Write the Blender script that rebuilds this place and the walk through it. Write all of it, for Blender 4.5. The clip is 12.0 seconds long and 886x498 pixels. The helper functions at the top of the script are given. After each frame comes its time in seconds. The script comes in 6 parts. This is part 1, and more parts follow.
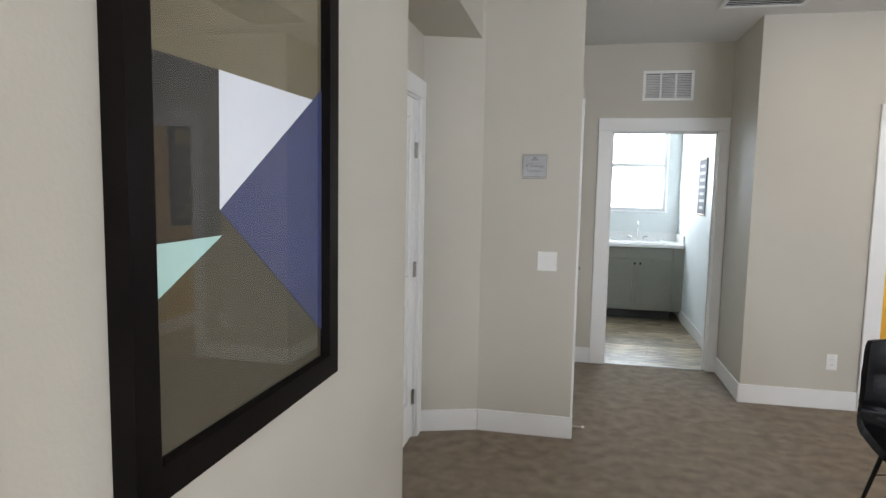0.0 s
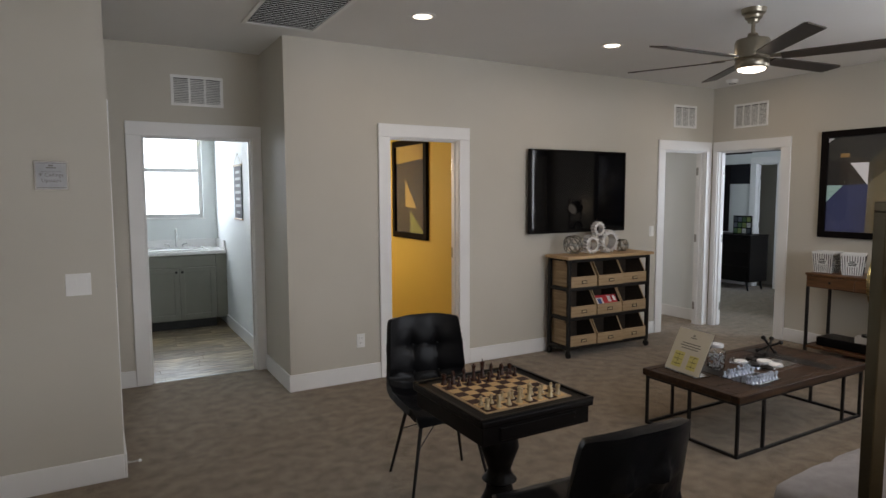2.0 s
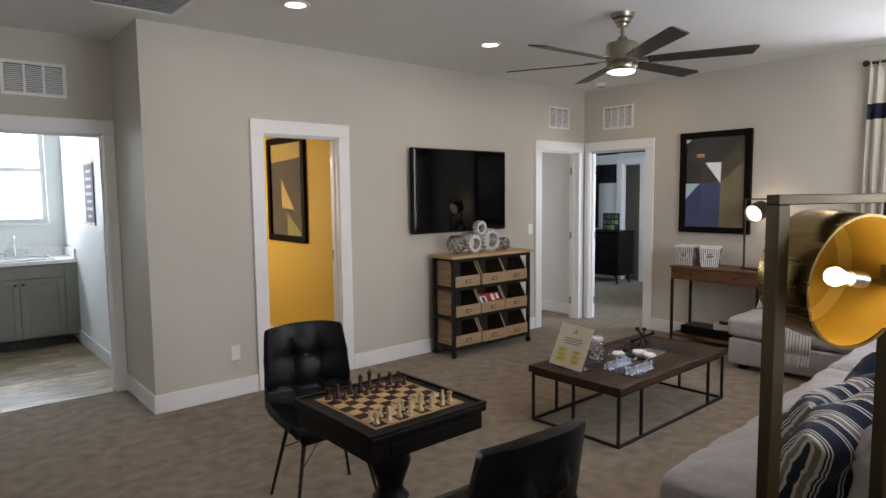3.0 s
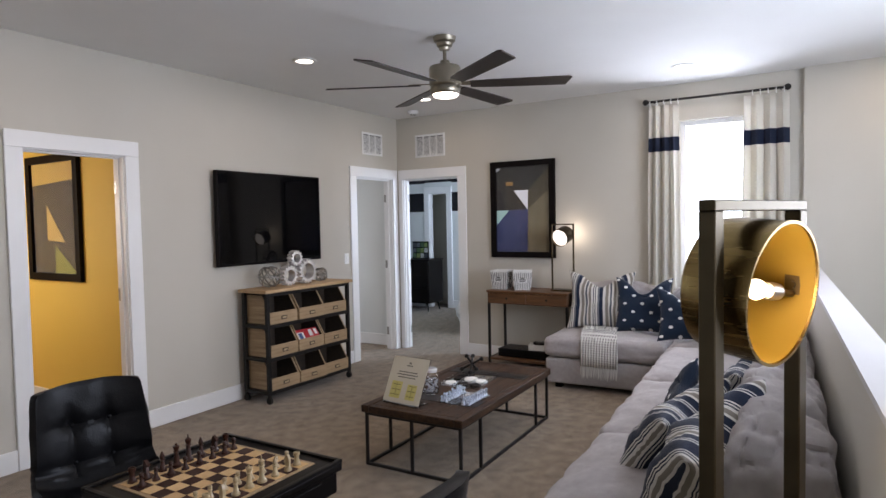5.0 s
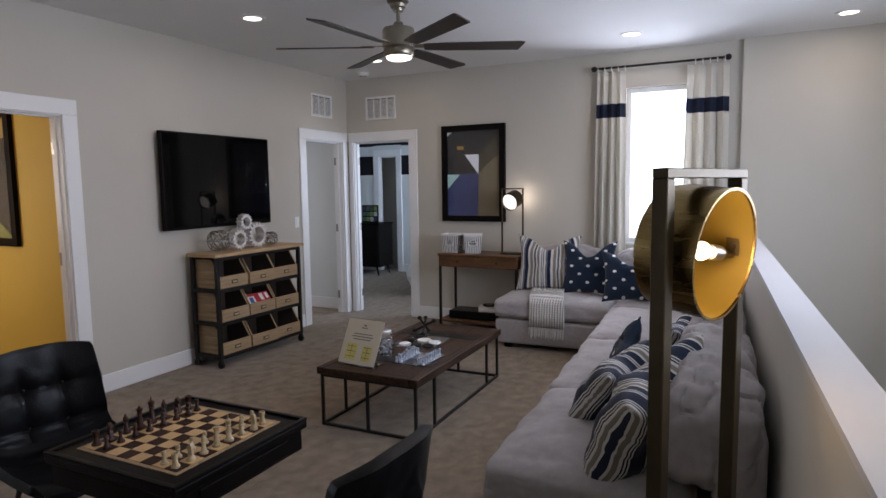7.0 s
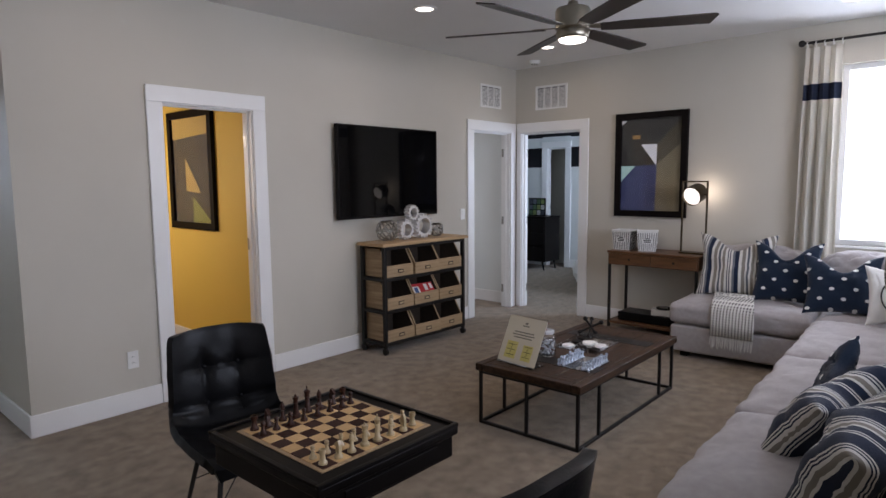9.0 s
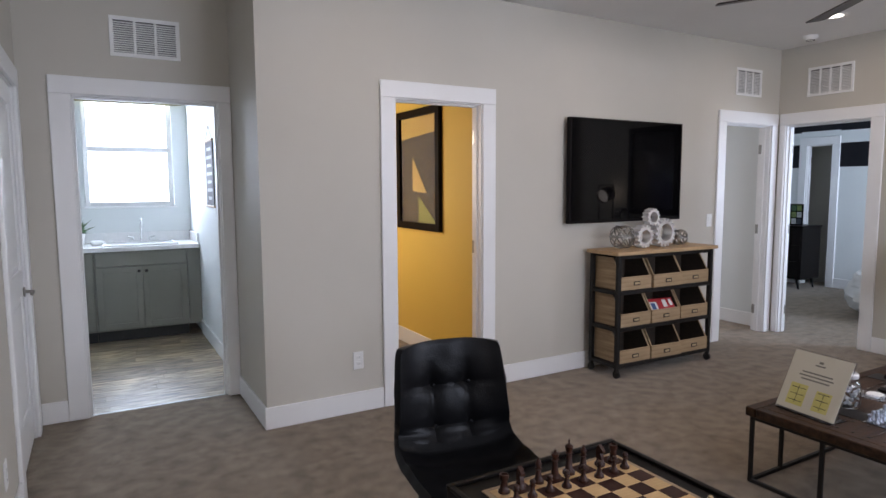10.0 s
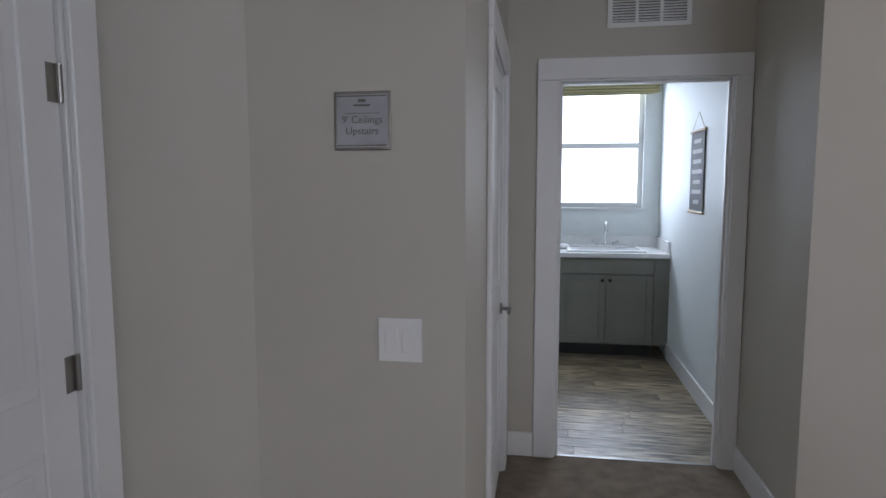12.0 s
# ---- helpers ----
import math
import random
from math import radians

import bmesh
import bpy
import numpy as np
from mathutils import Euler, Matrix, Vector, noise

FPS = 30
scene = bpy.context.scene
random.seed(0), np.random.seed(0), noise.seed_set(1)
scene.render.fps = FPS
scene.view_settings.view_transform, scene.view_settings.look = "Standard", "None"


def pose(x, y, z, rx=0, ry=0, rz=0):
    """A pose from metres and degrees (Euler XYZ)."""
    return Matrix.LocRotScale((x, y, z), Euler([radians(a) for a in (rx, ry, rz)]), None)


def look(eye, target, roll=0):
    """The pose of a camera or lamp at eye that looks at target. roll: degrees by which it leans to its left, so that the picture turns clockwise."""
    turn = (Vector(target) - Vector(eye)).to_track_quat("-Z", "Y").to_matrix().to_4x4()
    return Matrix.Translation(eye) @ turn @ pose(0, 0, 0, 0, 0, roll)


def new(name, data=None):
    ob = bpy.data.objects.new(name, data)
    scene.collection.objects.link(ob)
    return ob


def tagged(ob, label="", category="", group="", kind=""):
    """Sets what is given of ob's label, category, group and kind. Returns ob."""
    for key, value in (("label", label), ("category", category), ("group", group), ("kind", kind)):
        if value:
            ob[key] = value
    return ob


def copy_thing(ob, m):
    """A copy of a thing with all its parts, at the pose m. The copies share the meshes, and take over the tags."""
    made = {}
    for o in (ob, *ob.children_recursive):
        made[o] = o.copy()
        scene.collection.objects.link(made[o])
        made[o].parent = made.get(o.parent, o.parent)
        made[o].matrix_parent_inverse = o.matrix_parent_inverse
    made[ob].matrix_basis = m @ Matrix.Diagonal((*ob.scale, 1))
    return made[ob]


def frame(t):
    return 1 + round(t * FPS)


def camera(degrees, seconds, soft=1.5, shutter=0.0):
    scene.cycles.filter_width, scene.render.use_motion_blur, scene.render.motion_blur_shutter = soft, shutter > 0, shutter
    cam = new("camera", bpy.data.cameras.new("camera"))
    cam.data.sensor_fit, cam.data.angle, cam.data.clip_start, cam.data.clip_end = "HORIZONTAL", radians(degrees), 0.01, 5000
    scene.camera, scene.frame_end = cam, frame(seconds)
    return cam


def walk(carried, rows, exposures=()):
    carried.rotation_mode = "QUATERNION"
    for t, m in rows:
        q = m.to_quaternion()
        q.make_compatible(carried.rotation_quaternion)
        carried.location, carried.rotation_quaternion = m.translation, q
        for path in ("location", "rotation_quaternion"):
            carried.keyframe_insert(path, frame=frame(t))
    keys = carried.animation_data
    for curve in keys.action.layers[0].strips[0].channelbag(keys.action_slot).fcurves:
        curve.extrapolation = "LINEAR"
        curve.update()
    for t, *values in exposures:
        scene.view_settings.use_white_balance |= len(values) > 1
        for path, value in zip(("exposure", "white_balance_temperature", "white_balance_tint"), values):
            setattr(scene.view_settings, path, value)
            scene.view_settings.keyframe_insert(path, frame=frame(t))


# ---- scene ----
cam = camera(71.1, 12.0)
PATH = [
    (0, (0.633, 0.424, 1.508), (0.223, 2.372, 1.314), 1.1),
    (0.5, (0.604, 0.39, 1.541), (0.69, 2.38, 1.356), 0.6),
    (1, (0.608, 0.33, 1.559), (1.026, 2.277, 1.381), 0.2),
    (1.5, (0.575, 0.357, 1.552), (1.281, 2.22, 1.376), -0.0),
    (2, (0.574, 0.446, 1.55), (1.549, 2.183, 1.373), -0.2),
    (2.5, (0.588, 0.52, 1.53), (1.749, 2.139, 1.359), -0.5),
    (3, (0.648, 0.581, 1.54), (1.936, 2.101, 1.363), -0.6),
    (3.2, (0.691, 0.612, 1.54), (2.029, 2.088, 1.367), -0.7),
    (4.8, (0.748, 0.884, 1.521), (2.425, 1.971, 1.45), -1.2),
    (5, (0.761, 0.92, 1.501), (2.468, 1.958, 1.416), -1.1),
    (5.5, (0.725, 0.928, 1.502), (2.481, 1.874, 1.356), -1.0),
    (6, (0.729, 0.921, 1.493), (2.508, 1.817, 1.31), -0.9),
    (6.5, (0.692, 0.928, 1.498), (2.475, 1.811, 1.296), -0.8),
    (8.3, (0.774, 0.938, 1.514), (2.484, 1.951, 1.291), -0.7),
    (8.5, (0.81, 0.957, 1.504), (2.472, 2.048, 1.283), -0.8),
    (9, (0.858, 1.026, 1.492), (2.339, 2.352, 1.272), -0.5),
    (9.5, (0.92, 1.251, 1.485), (2.176, 2.792, 1.268), -0.3),
    (10, (1.022, 1.508, 1.453), (1.994, 3.245, 1.253), -0.3),
    (10.5, (1.154, 1.776, 1.496), (1.84, 3.643, 1.286), -0.2),
    (11, (1.101, 2.033, 1.503), (1.46, 3.99, 1.293), -0.2),
    (11.5, (0.958, 2.342, 1.493), (1.004, 4.331, 1.286), 0.0),
    (12, (0.849, 2.628, 1.489), (0.531, 4.591, 1.282), -0.1),
]
EXPOSURE = [
    (0, -0.24, 7220, 15), (0.5, -0.52, 7340, 16), (1, -0.70, 7480, 17), (1.5, -0.90, 7480, 17), (2, -0.97, 7490, 18), (2.5, -0.88, 7460, 17), (3.2, -0.56, 7340, 20), (4.8, -0.43, 6820, 20),
    (5.5, -0.58, 6700, 22), (6.5, -0.98, 6600, 22), (8.5, -0.84, 6680, 22), (9, -0.78, 6660, 22), (9.5, -0.60, 6660, 22), (10.5, -0.44, 6660, 22),
    (11, -0.58, 6700, 22), (11.5, -0.96, 6700, 22), (12, -1.24, 6680, 21),
]
walk(cam, [(t, look(eye, target, roll)) for t, eye, target, roll in PATH], EXPOSURE)

# ---- world and light ----
world = bpy.data.worlds.new("sky")
scene.world = world
world.use_nodes = True
_wn = world.node_tree.nodes
_sky = _wn.new("ShaderNodeTexSky")
_sky.sky_type, _sky.sun_disc = "NISHITA", False
_sky.sun_elevation, _sky.sun_rotation = radians(55), radians(200)
world.node_tree.links.new(_sky.outputs[0], _wn["Background"].inputs[0])
_wn["Background"].inputs[1].default_value = 0.12
_sun = new("sun", bpy.data.lights.new("sun", "SUN"))
_sun.data.energy, _sun.data.angle, _sun.data.color = 2.5, radians(0.5), (1, 0.95, 0.88)
_sun.matrix_world = look((0, -10, 20), (2, 0, 0))


def area(name, eye, target, w, h, watts, color=(1, 1, 1), shape="RECTANGLE"):
    la = bpy.data.lights.new(name, "AREA")
    la.shape, la.size, la.size_y, la.energy, la.color = shape, w, h, watts, color
    ob = new(name, la)
    ob.matrix_world = look(eye, target)
    return ob


DAY = (0.86, 0.93, 1.0)
WARM = (1.0, 0.86, 0.68)
area("daylight_east_window", (7.03, 1.72, 1.66), (0, 1.72, 1.4), 0.62, 1.44, 56, (0.72, 0.85, 1.0))
area("daylight_laundry_window", (1.35, 8.83, 1.85), (1.35, 0, 1.5), 0.82, 1.15, 80, (0.66, 0.83, 1.0))
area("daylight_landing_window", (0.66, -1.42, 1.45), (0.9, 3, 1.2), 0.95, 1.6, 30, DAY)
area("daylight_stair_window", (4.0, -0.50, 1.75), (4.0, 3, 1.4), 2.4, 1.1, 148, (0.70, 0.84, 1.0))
area("daylight_bedroom_window", (8.9, 2.95, 1.5), (9.2, 6, 1.0), 1.3, 1.3, 140, (0.62, 0.80, 1.0))
area("daylight_closet_window", (6.2, 7.60, 1.5), (6.5, 5, 1.0), 0.8, 1.2, 19, (0.95, 0.97, 1.0))
# added lamp at an unseen window, brightens the ochre room
area("daylight_bath_window", (2.16, 6.9, 1.6), (4, 6.6, 1.2), 0.7, 0.9, 26, (1.0, 0.95, 0.84))


# ---- materials ----
def mat(name, c1, c2=None, scale=6.0, rough=0.6, bump=0.0, bscale=200.0, metal=0.0, spec=0.5, stretch=(1, 1, 1), sheen=0.0, coat=0.0, ramp=(0.3, 0.7)):
    m = bpy.data.materials.new(name)
    m.use_nodes = True
    n, l = m.node_tree.nodes, m.node_tree.links
    p = n["Principled BSDF"]
    p.inputs["Roughness"].default_value, p.inputs["Metallic"].default_value = rough, metal
    p.inputs["Specular IOR Level"].default_value = spec
    p.inputs["Sheen Weight"].default_value, p.inputs["Coat Weight"].default_value = sheen, coat
    c2 = c2 or c1
    tc, mp = n.new("ShaderNodeTexCoord"), n.new("ShaderNodeMapping")
    mp.inputs["Scale"].default_value = stretch
    l.new(tc.outputs["Object"], mp.inputs[0])
    t1 = n.new("ShaderNodeTexNoise")
    t1.inputs["Scale"].default_value, t1.inputs["Detail"].default_value = scale, 6
    l.new(mp.outputs[0], t1.inputs["Vector"])
    cr = n.new("ShaderNodeValToRGB")
    cr.color_ramp.elements[0].position, cr.color_ramp.elements[1].position = ramp
    cr.color_ramp.elements[0].color, cr.color_ramp.elements[1].color = (*c1, 1), (*c2, 1)
    l.new(t1.outputs["Fac"], cr.inputs[0])
    l.new(cr.outputs[0], p.inputs["Base Color"])
    rr = n.new("ShaderNodeMapRange")
    rr.inputs["To Min"].default_value, rr.inputs["To Max"].default_value = rough * 0.86, min(1, rough * 1.12)
    l.new(t1.outputs["Fac"], rr.inputs[0])
    l.new(rr.outputs[0], p.inputs["Roughness"])
    if bump:
        t2, b = n.new("ShaderNodeTexNoise"), n.new("ShaderNodeBump")
        t2.inputs["Scale"].default_value, t2.inputs["Detail"].default_value = bscale, 3
        l.new(mp.outputs[0], t2.inputs["Vector"])
        b.inputs["Strength"].default_value, b.inputs["Distance"].default_value = bump, 0.004
        l.new(t2.outputs["Fac"], b.inputs["Height"])
        l.new(b.outputs[0], p.inputs["Normal"])
    return m


def glow(name, color, strength):
    m = mat(name, color)
    p = m.node_tree.nodes["Principled BSDF"]
    p.inputs["Emission Color"].default_value, p.inputs["Emission Strength"].default_value = (*color, 1), strength
    return m


def vary(m, amount):
    """Piece-to-piece change of brightness."""
    n, l = m.node_tree.nodes, m.node_tree.links
    p = n["Principled BSDF"]
    src = p.inputs["Base Color"].links[0].from_socket
    oi, mr, hs = n.new("ShaderNodeObjectInfo"), n.new("ShaderNodeMapRange"), n.new("ShaderNodeHueSaturation")
    mr.inputs["To Min"].default_value, mr.inputs["To Max"].default_value = 1 - amount, 1 + amount
    l.new(oi.outputs["Random"], mr.inputs[0])
    l.new(mr.outputs[0], hs.inputs["Value"])
    l.new(src, hs.inputs["Color"])
    l.new(hs.outputs[0], p.inputs["Base Color"])
    return m


def glass(name, rough=0.02, tint=(1, 1, 1)):
    m = mat(name, tint)
    p = m.node_tree.nodes["Principled BSDF"]
    p.inputs["Transmission Weight"].default_value, p.inputs["IOR"].default_value = 1.0, 1.45
    for lk in list(p.inputs["Roughness"].links):
        m.node_tree.links.remove(lk)
    p.inputs["Roughness"].default_value = rough
    return m


M_WALL = mat("greige_wall_paint", (0.535, 0.505, 0.440), (0.565, 0.535, 0.470), 1.5, 0.62, 0.12, 140, spec=0.3)
M_CEIL = mat("ceiling_paint", (0.77, 0.765, 0.75), (0.80, 0.795, 0.78), 2, 0.85, 0.10, 120, spec=0.2)
M_TRIM = mat("white_trim_paint", (0.80, 0.80, 0.79), (0.84, 0.84, 0.83), 3, 0.32, 0.03, 60)
M_LWALL = mat("pale_wall_paint", (0.70, 0.73, 0.72), (0.74, 0.77, 0.76), 1.5, 0.6, 0.1, 140, spec=0.3)
M_YELLOW = mat("ochre_wall_paint", (0.70, 0.475, 0.095), (0.74, 0.505, 0.11), 1.5, 0.6, 0.12, 140, spec=0.3)
M_CARPET = mat("beige_carpet", (0.160, 0.118, 0.080), (0.295, 0.228, 0.162), 11.0, 0.95, 1.0, 260, spec=0.1, sheen=0.2, ramp=(0.30, 0.70))
M_BLACK = mat("black_frame_paint", (0.004, 0.003, 0.003), (0.007, 0.005, 0.005), 8, 0.50, 0.05, 80, spec=0.09)
M_IRON = mat("black_iron", (0.008, 0.007, 0.006), (0.015, 0.013, 0.012), 20, 0.5, 0.2, 120, spec=0.3)
M_LEATHER = mat("black_leather", (0.0035, 0.0035, 0.004), (0.007, 0.007, 0.008), 6, 0.31, 0.22, 160, spec=0.13)
M_EBONY = mat("ebony_stain", (0.004, 0.003, 0.003), (0.008, 0.006, 0.005), 5, 0.42, 0.05, 60, spec=0.10)
M_PINE = mat("pale_pine", (0.27, 0.175, 0.092), (0.44, 0.315, 0.185), 3.0, 0.6, 0.2, 60, stretch=(1, 8, 14))
M_PINESIDE = mat("pale_pine_side", (0.27, 0.175, 0.092), (0.46, 0.330, 0.195), 3.0, 0.6, 0.2, 60, stretch=(8, 1.5, 16))
M_PINETOP = mat("honey_board", (0.40, 0.255, 0.13), (0.52, 0.35, 0.19), 3.0, 0.5, 0.15, 60, stretch=(1, 12, 12))
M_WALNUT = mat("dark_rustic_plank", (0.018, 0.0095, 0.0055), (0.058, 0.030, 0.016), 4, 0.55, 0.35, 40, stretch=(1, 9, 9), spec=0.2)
M_CONSOLE = mat("red_brown_wood", (0.060, 0.024, 0.008), (0.150, 0.066, 0.025), 4, 0.42, 0.2, 40, stretch=(8, 1, 8))
M_SOFA = mat("grey_linen", (0.345, 0.320, 0.320), (0.400, 0.375, 0.375), 30, 0.9, 0.35, 420, spec=0.15, sheen=0.2)
M_BRASS = mat("aged_brass", (0.27, 0.185, 0.072), (0.35, 0.245, 0.10), 5, 0.27, 0.06, 50, metal=1.0, stretch=(1, 1, 14))
M_BRASSDK = mat("bronzed_brass", (0.062, 0.047, 0.027), (0.09, 0.070, 0.042), 6, 0.40, 0.05, 60, metal=0.9)
M_GOLD = mat("gold_shade_lining", (0.155, 0.100, 0.008), (0.19, 0.126, 0.012), 6, 0.62, 0.05, 60, metal=0.35)
M_CHROME = mat("chrome", (0.88, 0.88, 0.88), (0.94, 0.94, 0.94), 5, 0.20, metal=0.5)
M_NICKEL = mat("brushed_nickel", (0.30, 0.29, 0.27), (0.38, 0.37, 0.34), 12, 0.34, 0.05, 80, metal=1.0)
M_FANBODY = mat("antique_nickel", (0.24, 0.215, 0.17), (0.31, 0.28, 0.225), 8, 0.33, 0.04, 80, metal=1.0)
M_BLADE = mat("dark_fan_blade", (0.020, 0.014, 0.011), (0.038, 0.027, 0.021), 5, 0.45, 0.1, 60, stretch=(1, 10, 1))
M_GRAYCAB = mat("grey_green_cabinet", (0.190, 0.188, 0.158), (0.215, 0.212, 0.182), 3, 0.45, 0.05, 60)
M_COUNTER = mat("white_quartz", (0.80, 0.80, 0.79), (0.86, 0.86, 0.85), 30, 0.2)
M_PLASTIC = mat("white_plastic", (0.80, 0.80, 0.78), (0.83, 0.83, 0.81), 5, 0.35)
M_SCREEN = mat("tv_glass", (0.002, 0.002, 0.0025), (0.003, 0.003, 0.0035), 3, 0.08, spec=0.22)
for _lk in list(M_SCREEN.node_tree.nodes["Principled BSDF"].inputs["Roughness"].links):
    M_SCREEN.node_tree.links.remove(_lk)
M_SCREEN.node_tree.nodes["Principled BSDF"].inputs["Roughness"].default_value = 0.035
M_DARKCAV = mat("dark_cavity", (0.03, 0.03, 0.03), (0.045, 0.045, 0.045), 8, 0.8)
M_LAMP = glow("lit_diffuser", (1.0, 0.93, 0.82), 9.0)
M_BULB = glow("lit_bulb", (1.0, 0.88, 0.66), 8.0)
M_BULBW = glow("lit_lamp_face", (1.0, 0.96, 0.88), 2.4)
M_GLASS = glass("clear_glass")


# ---- builders ----
def bbox(bm, x0, x1, y0, y1, z0, z1, bev=0.0, seg=2):
    v = [bm.verts.new((x, y, z)) for x in (x0, x1) for y in (y0, y1) for z in (z0, z1)]
    fs = [bm.faces.new([v[i] for i in q]) for q in ((0, 1, 3, 2), (4, 6, 7, 5), (0, 4, 5, 1), (2, 3, 7, 6), (0, 2, 6, 4), (1, 5, 7, 3))]
    if bev:
        es = list({e for f in fs for e in f.edges})
        bmesh.ops.bevel(bm, geom=es, offset=bev, segments=seg, affect="EDGES", profile=0.6)
    return bm


def box(x0, x1, y0, y1, z0, z1, bev=0.0, seg=2):
    return bbox(bmesh.new(), min(x0, x1), max(x0, x1), min(y0, y1), max(y0, y1), min(z0, z1), max(z0, z1), bev, seg)


def rod(bm, a, b, r0, r1=None, seg=12, caps=True):
    a, b = Vector(a), Vector(b)
    d = b - a
    m = Matrix.Translation((a + b) / 2) @ d.to_track_quat("Z", "Y").to_matrix().to_4x4()
    bmesh.ops.create_cone(bm, cap_ends=caps, segments=seg, radius1=r0, radius2=r0 if r1 is None else r1, depth=d.length, matrix=m)
    return bm


def rods(pairs, r, seg=10):
    bm = bmesh.new()
    for a, b in pairs:
        rod(bm, a, b, r, seg=seg)
    return bm


def lathe(profile, seg=20, bm=None):
    """A turned solid from (radius, height) pairs, bottom to top."""
    bm = bm or bmesh.new()
    rings = []
    for r, z in profile:
        if r < 1e-5:
            rings.append([bm.verts.new((0, 0, z))])
        else:
            rings.append([bm.verts.new((r * math.cos(2 * math.pi * k / seg), r * math.sin(2 * math.pi * k / seg), z)) for k in range(seg)])
    for a, b in zip(rings, rings[1:]):
        for k in range(seg):
            q = [a[k % len(a)], a[(k + 1) % len(a)], b[(k + 1) % len(b)], b[k % len(b)]]
            q = [v for i, v in enumerate(q) if v not in q[:i]]
            if len(q) > 2:
                bm.faces.new(q)
    return bm


def prism(poly, axis, a0, a1):
    """A flat polygon (pairs in the other two axes, in order) drawn out along an axis."""
    bm = bmesh.new()

    def at(p, a):
        return {"x": (a, p[0], p[1]), "y": (p[0], a, p[1]), "z": (p[0], p[1], a)}[axis]

    lo, hi = [bm.verts.new(at(p, a0)) for p in poly], [bm.verts.new(at(p, a1)) for p in poly]
    bm.faces.new(lo)
    bm.faces.new(hi)
    for k in range(len(poly)):
        bm.faces.new((lo[k], lo[(k + 1) % len(poly)], hi[(k + 1) % len(poly)], hi[k]))
    return bm


def turn(bm, m):
    bmesh.ops.transform(bm, matrix=m, verts=bm.verts)
    return bm


def mesh_of(name, bm, material, smooth=False):
    bmesh.ops.recalc_face_normals(bm, faces=bm.faces)
    me = bpy.data.meshes.new(name)
    bm.to_mesh(me)
    bm.free()
    me.materials.append(material)
    if smooth:
        for p in me.polygons:
            p.use_smooth = True
        me.set_sharp_from_angle(angle=radians(38))
    return me


def part(name, bm, material, parent, label="", smooth=False):
    ob = new(name, mesh_of(name, bm, material, smooth))
    ob.parent = parent
    return tagged(ob, label) if label else ob


def thing(name, label, category, m=None, group=""):
    ob = new(name)
    ob.empty_display_size = 0.1
    if m is not None:
        ob.matrix_basis = m
    return tagged(ob, label, category, group)


def solid(name, bm, material, label, category, m=None, group="", smooth=False):
    ob = new(name, mesh_of(name, bm, material, smooth))
    if m is not None:
        ob.matrix_basis = m
    return tagged(ob, label, category, group)


def setting(name, bm, material, label="", category="", smooth=False):
    return tagged(new(name, mesh_of(name, bm, material, smooth)), label, category, kind="structure")


def text(name, body, size, m, material, parent):
    """Lettering as a mesh, centred on the pose m."""
    cu = bpy.data.curves.new(name, "FONT")
    cu.body, cu.size, cu.extrude, cu.align_x, cu.align_y = body, size, 0.0006, "CENTER", "CENTER"
    tmp = new(name, cu)
    bpy.context.view_layer.update()
    me = bpy.data.meshes.new_from_object(tmp.evaluated_get(bpy.context.evaluated_depsgraph_get()))
    bpy.data.objects.remove(tmp)
    me.materials.clear()
    me.materials.append(material)
    ob = new(name, me)
    ob.parent = parent
    ob.matrix_basis = m
    return ob


def wall(name, axis, f0, f1, a0, a1, z0, z1, material, holes=(), label=""):
    """A wall that stands along an axis from a0 to a1, f0 to f1 thick, with openings (a, a, z, z) cut through."""
    bm = bmesh.new()

    def put(p, q, r, s):
        if q - p > 1e-4 and s - r > 1e-4:
            if axis == "x":
                bbox(bm, p, q, f0, f1, r, s)
            else:
                bbox(bm, f0, f1, p, q, r, s)

    at = a0
    for p, q, r, s in sorted(holes):
        put(at, p, z0, z1)
        put(p, q, z0, r)
        put(p, q, s, z1)
        at = q
    put(at, a1, z0, z1)
    return setting(name, bm, material, label or "painted drywall wall", "wall")


# ---- the shell ----
EX, NY, HX, LY, CX, SY, WX, CEIL = 6.86, 5.185, 1.86, 5.95, 0.655, 4.18, 0.062, 2.74
TH = 0.115
DOOR_H = 2.03
# the north wall stands three quarters of a degree askew
SKEW = Matrix.Translation((HX, NY, 0)) @ Matrix.Rotation(radians(0.75), 4, "Z") @ Matrix.Translation((-HX, -NY, 0))
wall("wall_north", "x", NY, NY + TH, HX, EX, 0, CEIL, M_WALL, [(2.728, 3.415, 0, DOOR_H), (6.05, 6.75, 0, DOOR_H)], "warm greige painted drywall wall").matrix_basis = SKEW
wall("wall_hall_east", "y", HX, HX + TH, NY + TH, LY, 0, CEIL, M_WALL)
wall("wall_laundry", "x", LY, LY + TH, 0.54, 2.02, 0, CEIL, M_WALL, [(0.915, 1.785, 0, DOOR_H)])
wall("wall_closet", "y", CX - TH, CX, SY, LY, 0, CEIL, M_WALL, [(4.885, 5.745, 0, DOOR_H)])
wall("wall_sign", "x", SY, SY + TH, 0.08, CX - TH, 0, CEIL, M_WALL)
wall("wall_alcove_west", "y", -0.385, -0.27, 2.385, 4.21, 0, CEIL, M_WALL, [(3.195, 3.975, 0, DOOR_H)])
wall("wall_alcove_south", "x", 2.385, 2.5, -0.27, WX - TH, 0, CEIL, M_WALL)
wall("wall_west", "y", WX - TH, WX, -1.3, 2.5, 0, CEIL, M_WALL, label="pale painted drywall wall beside the landing")
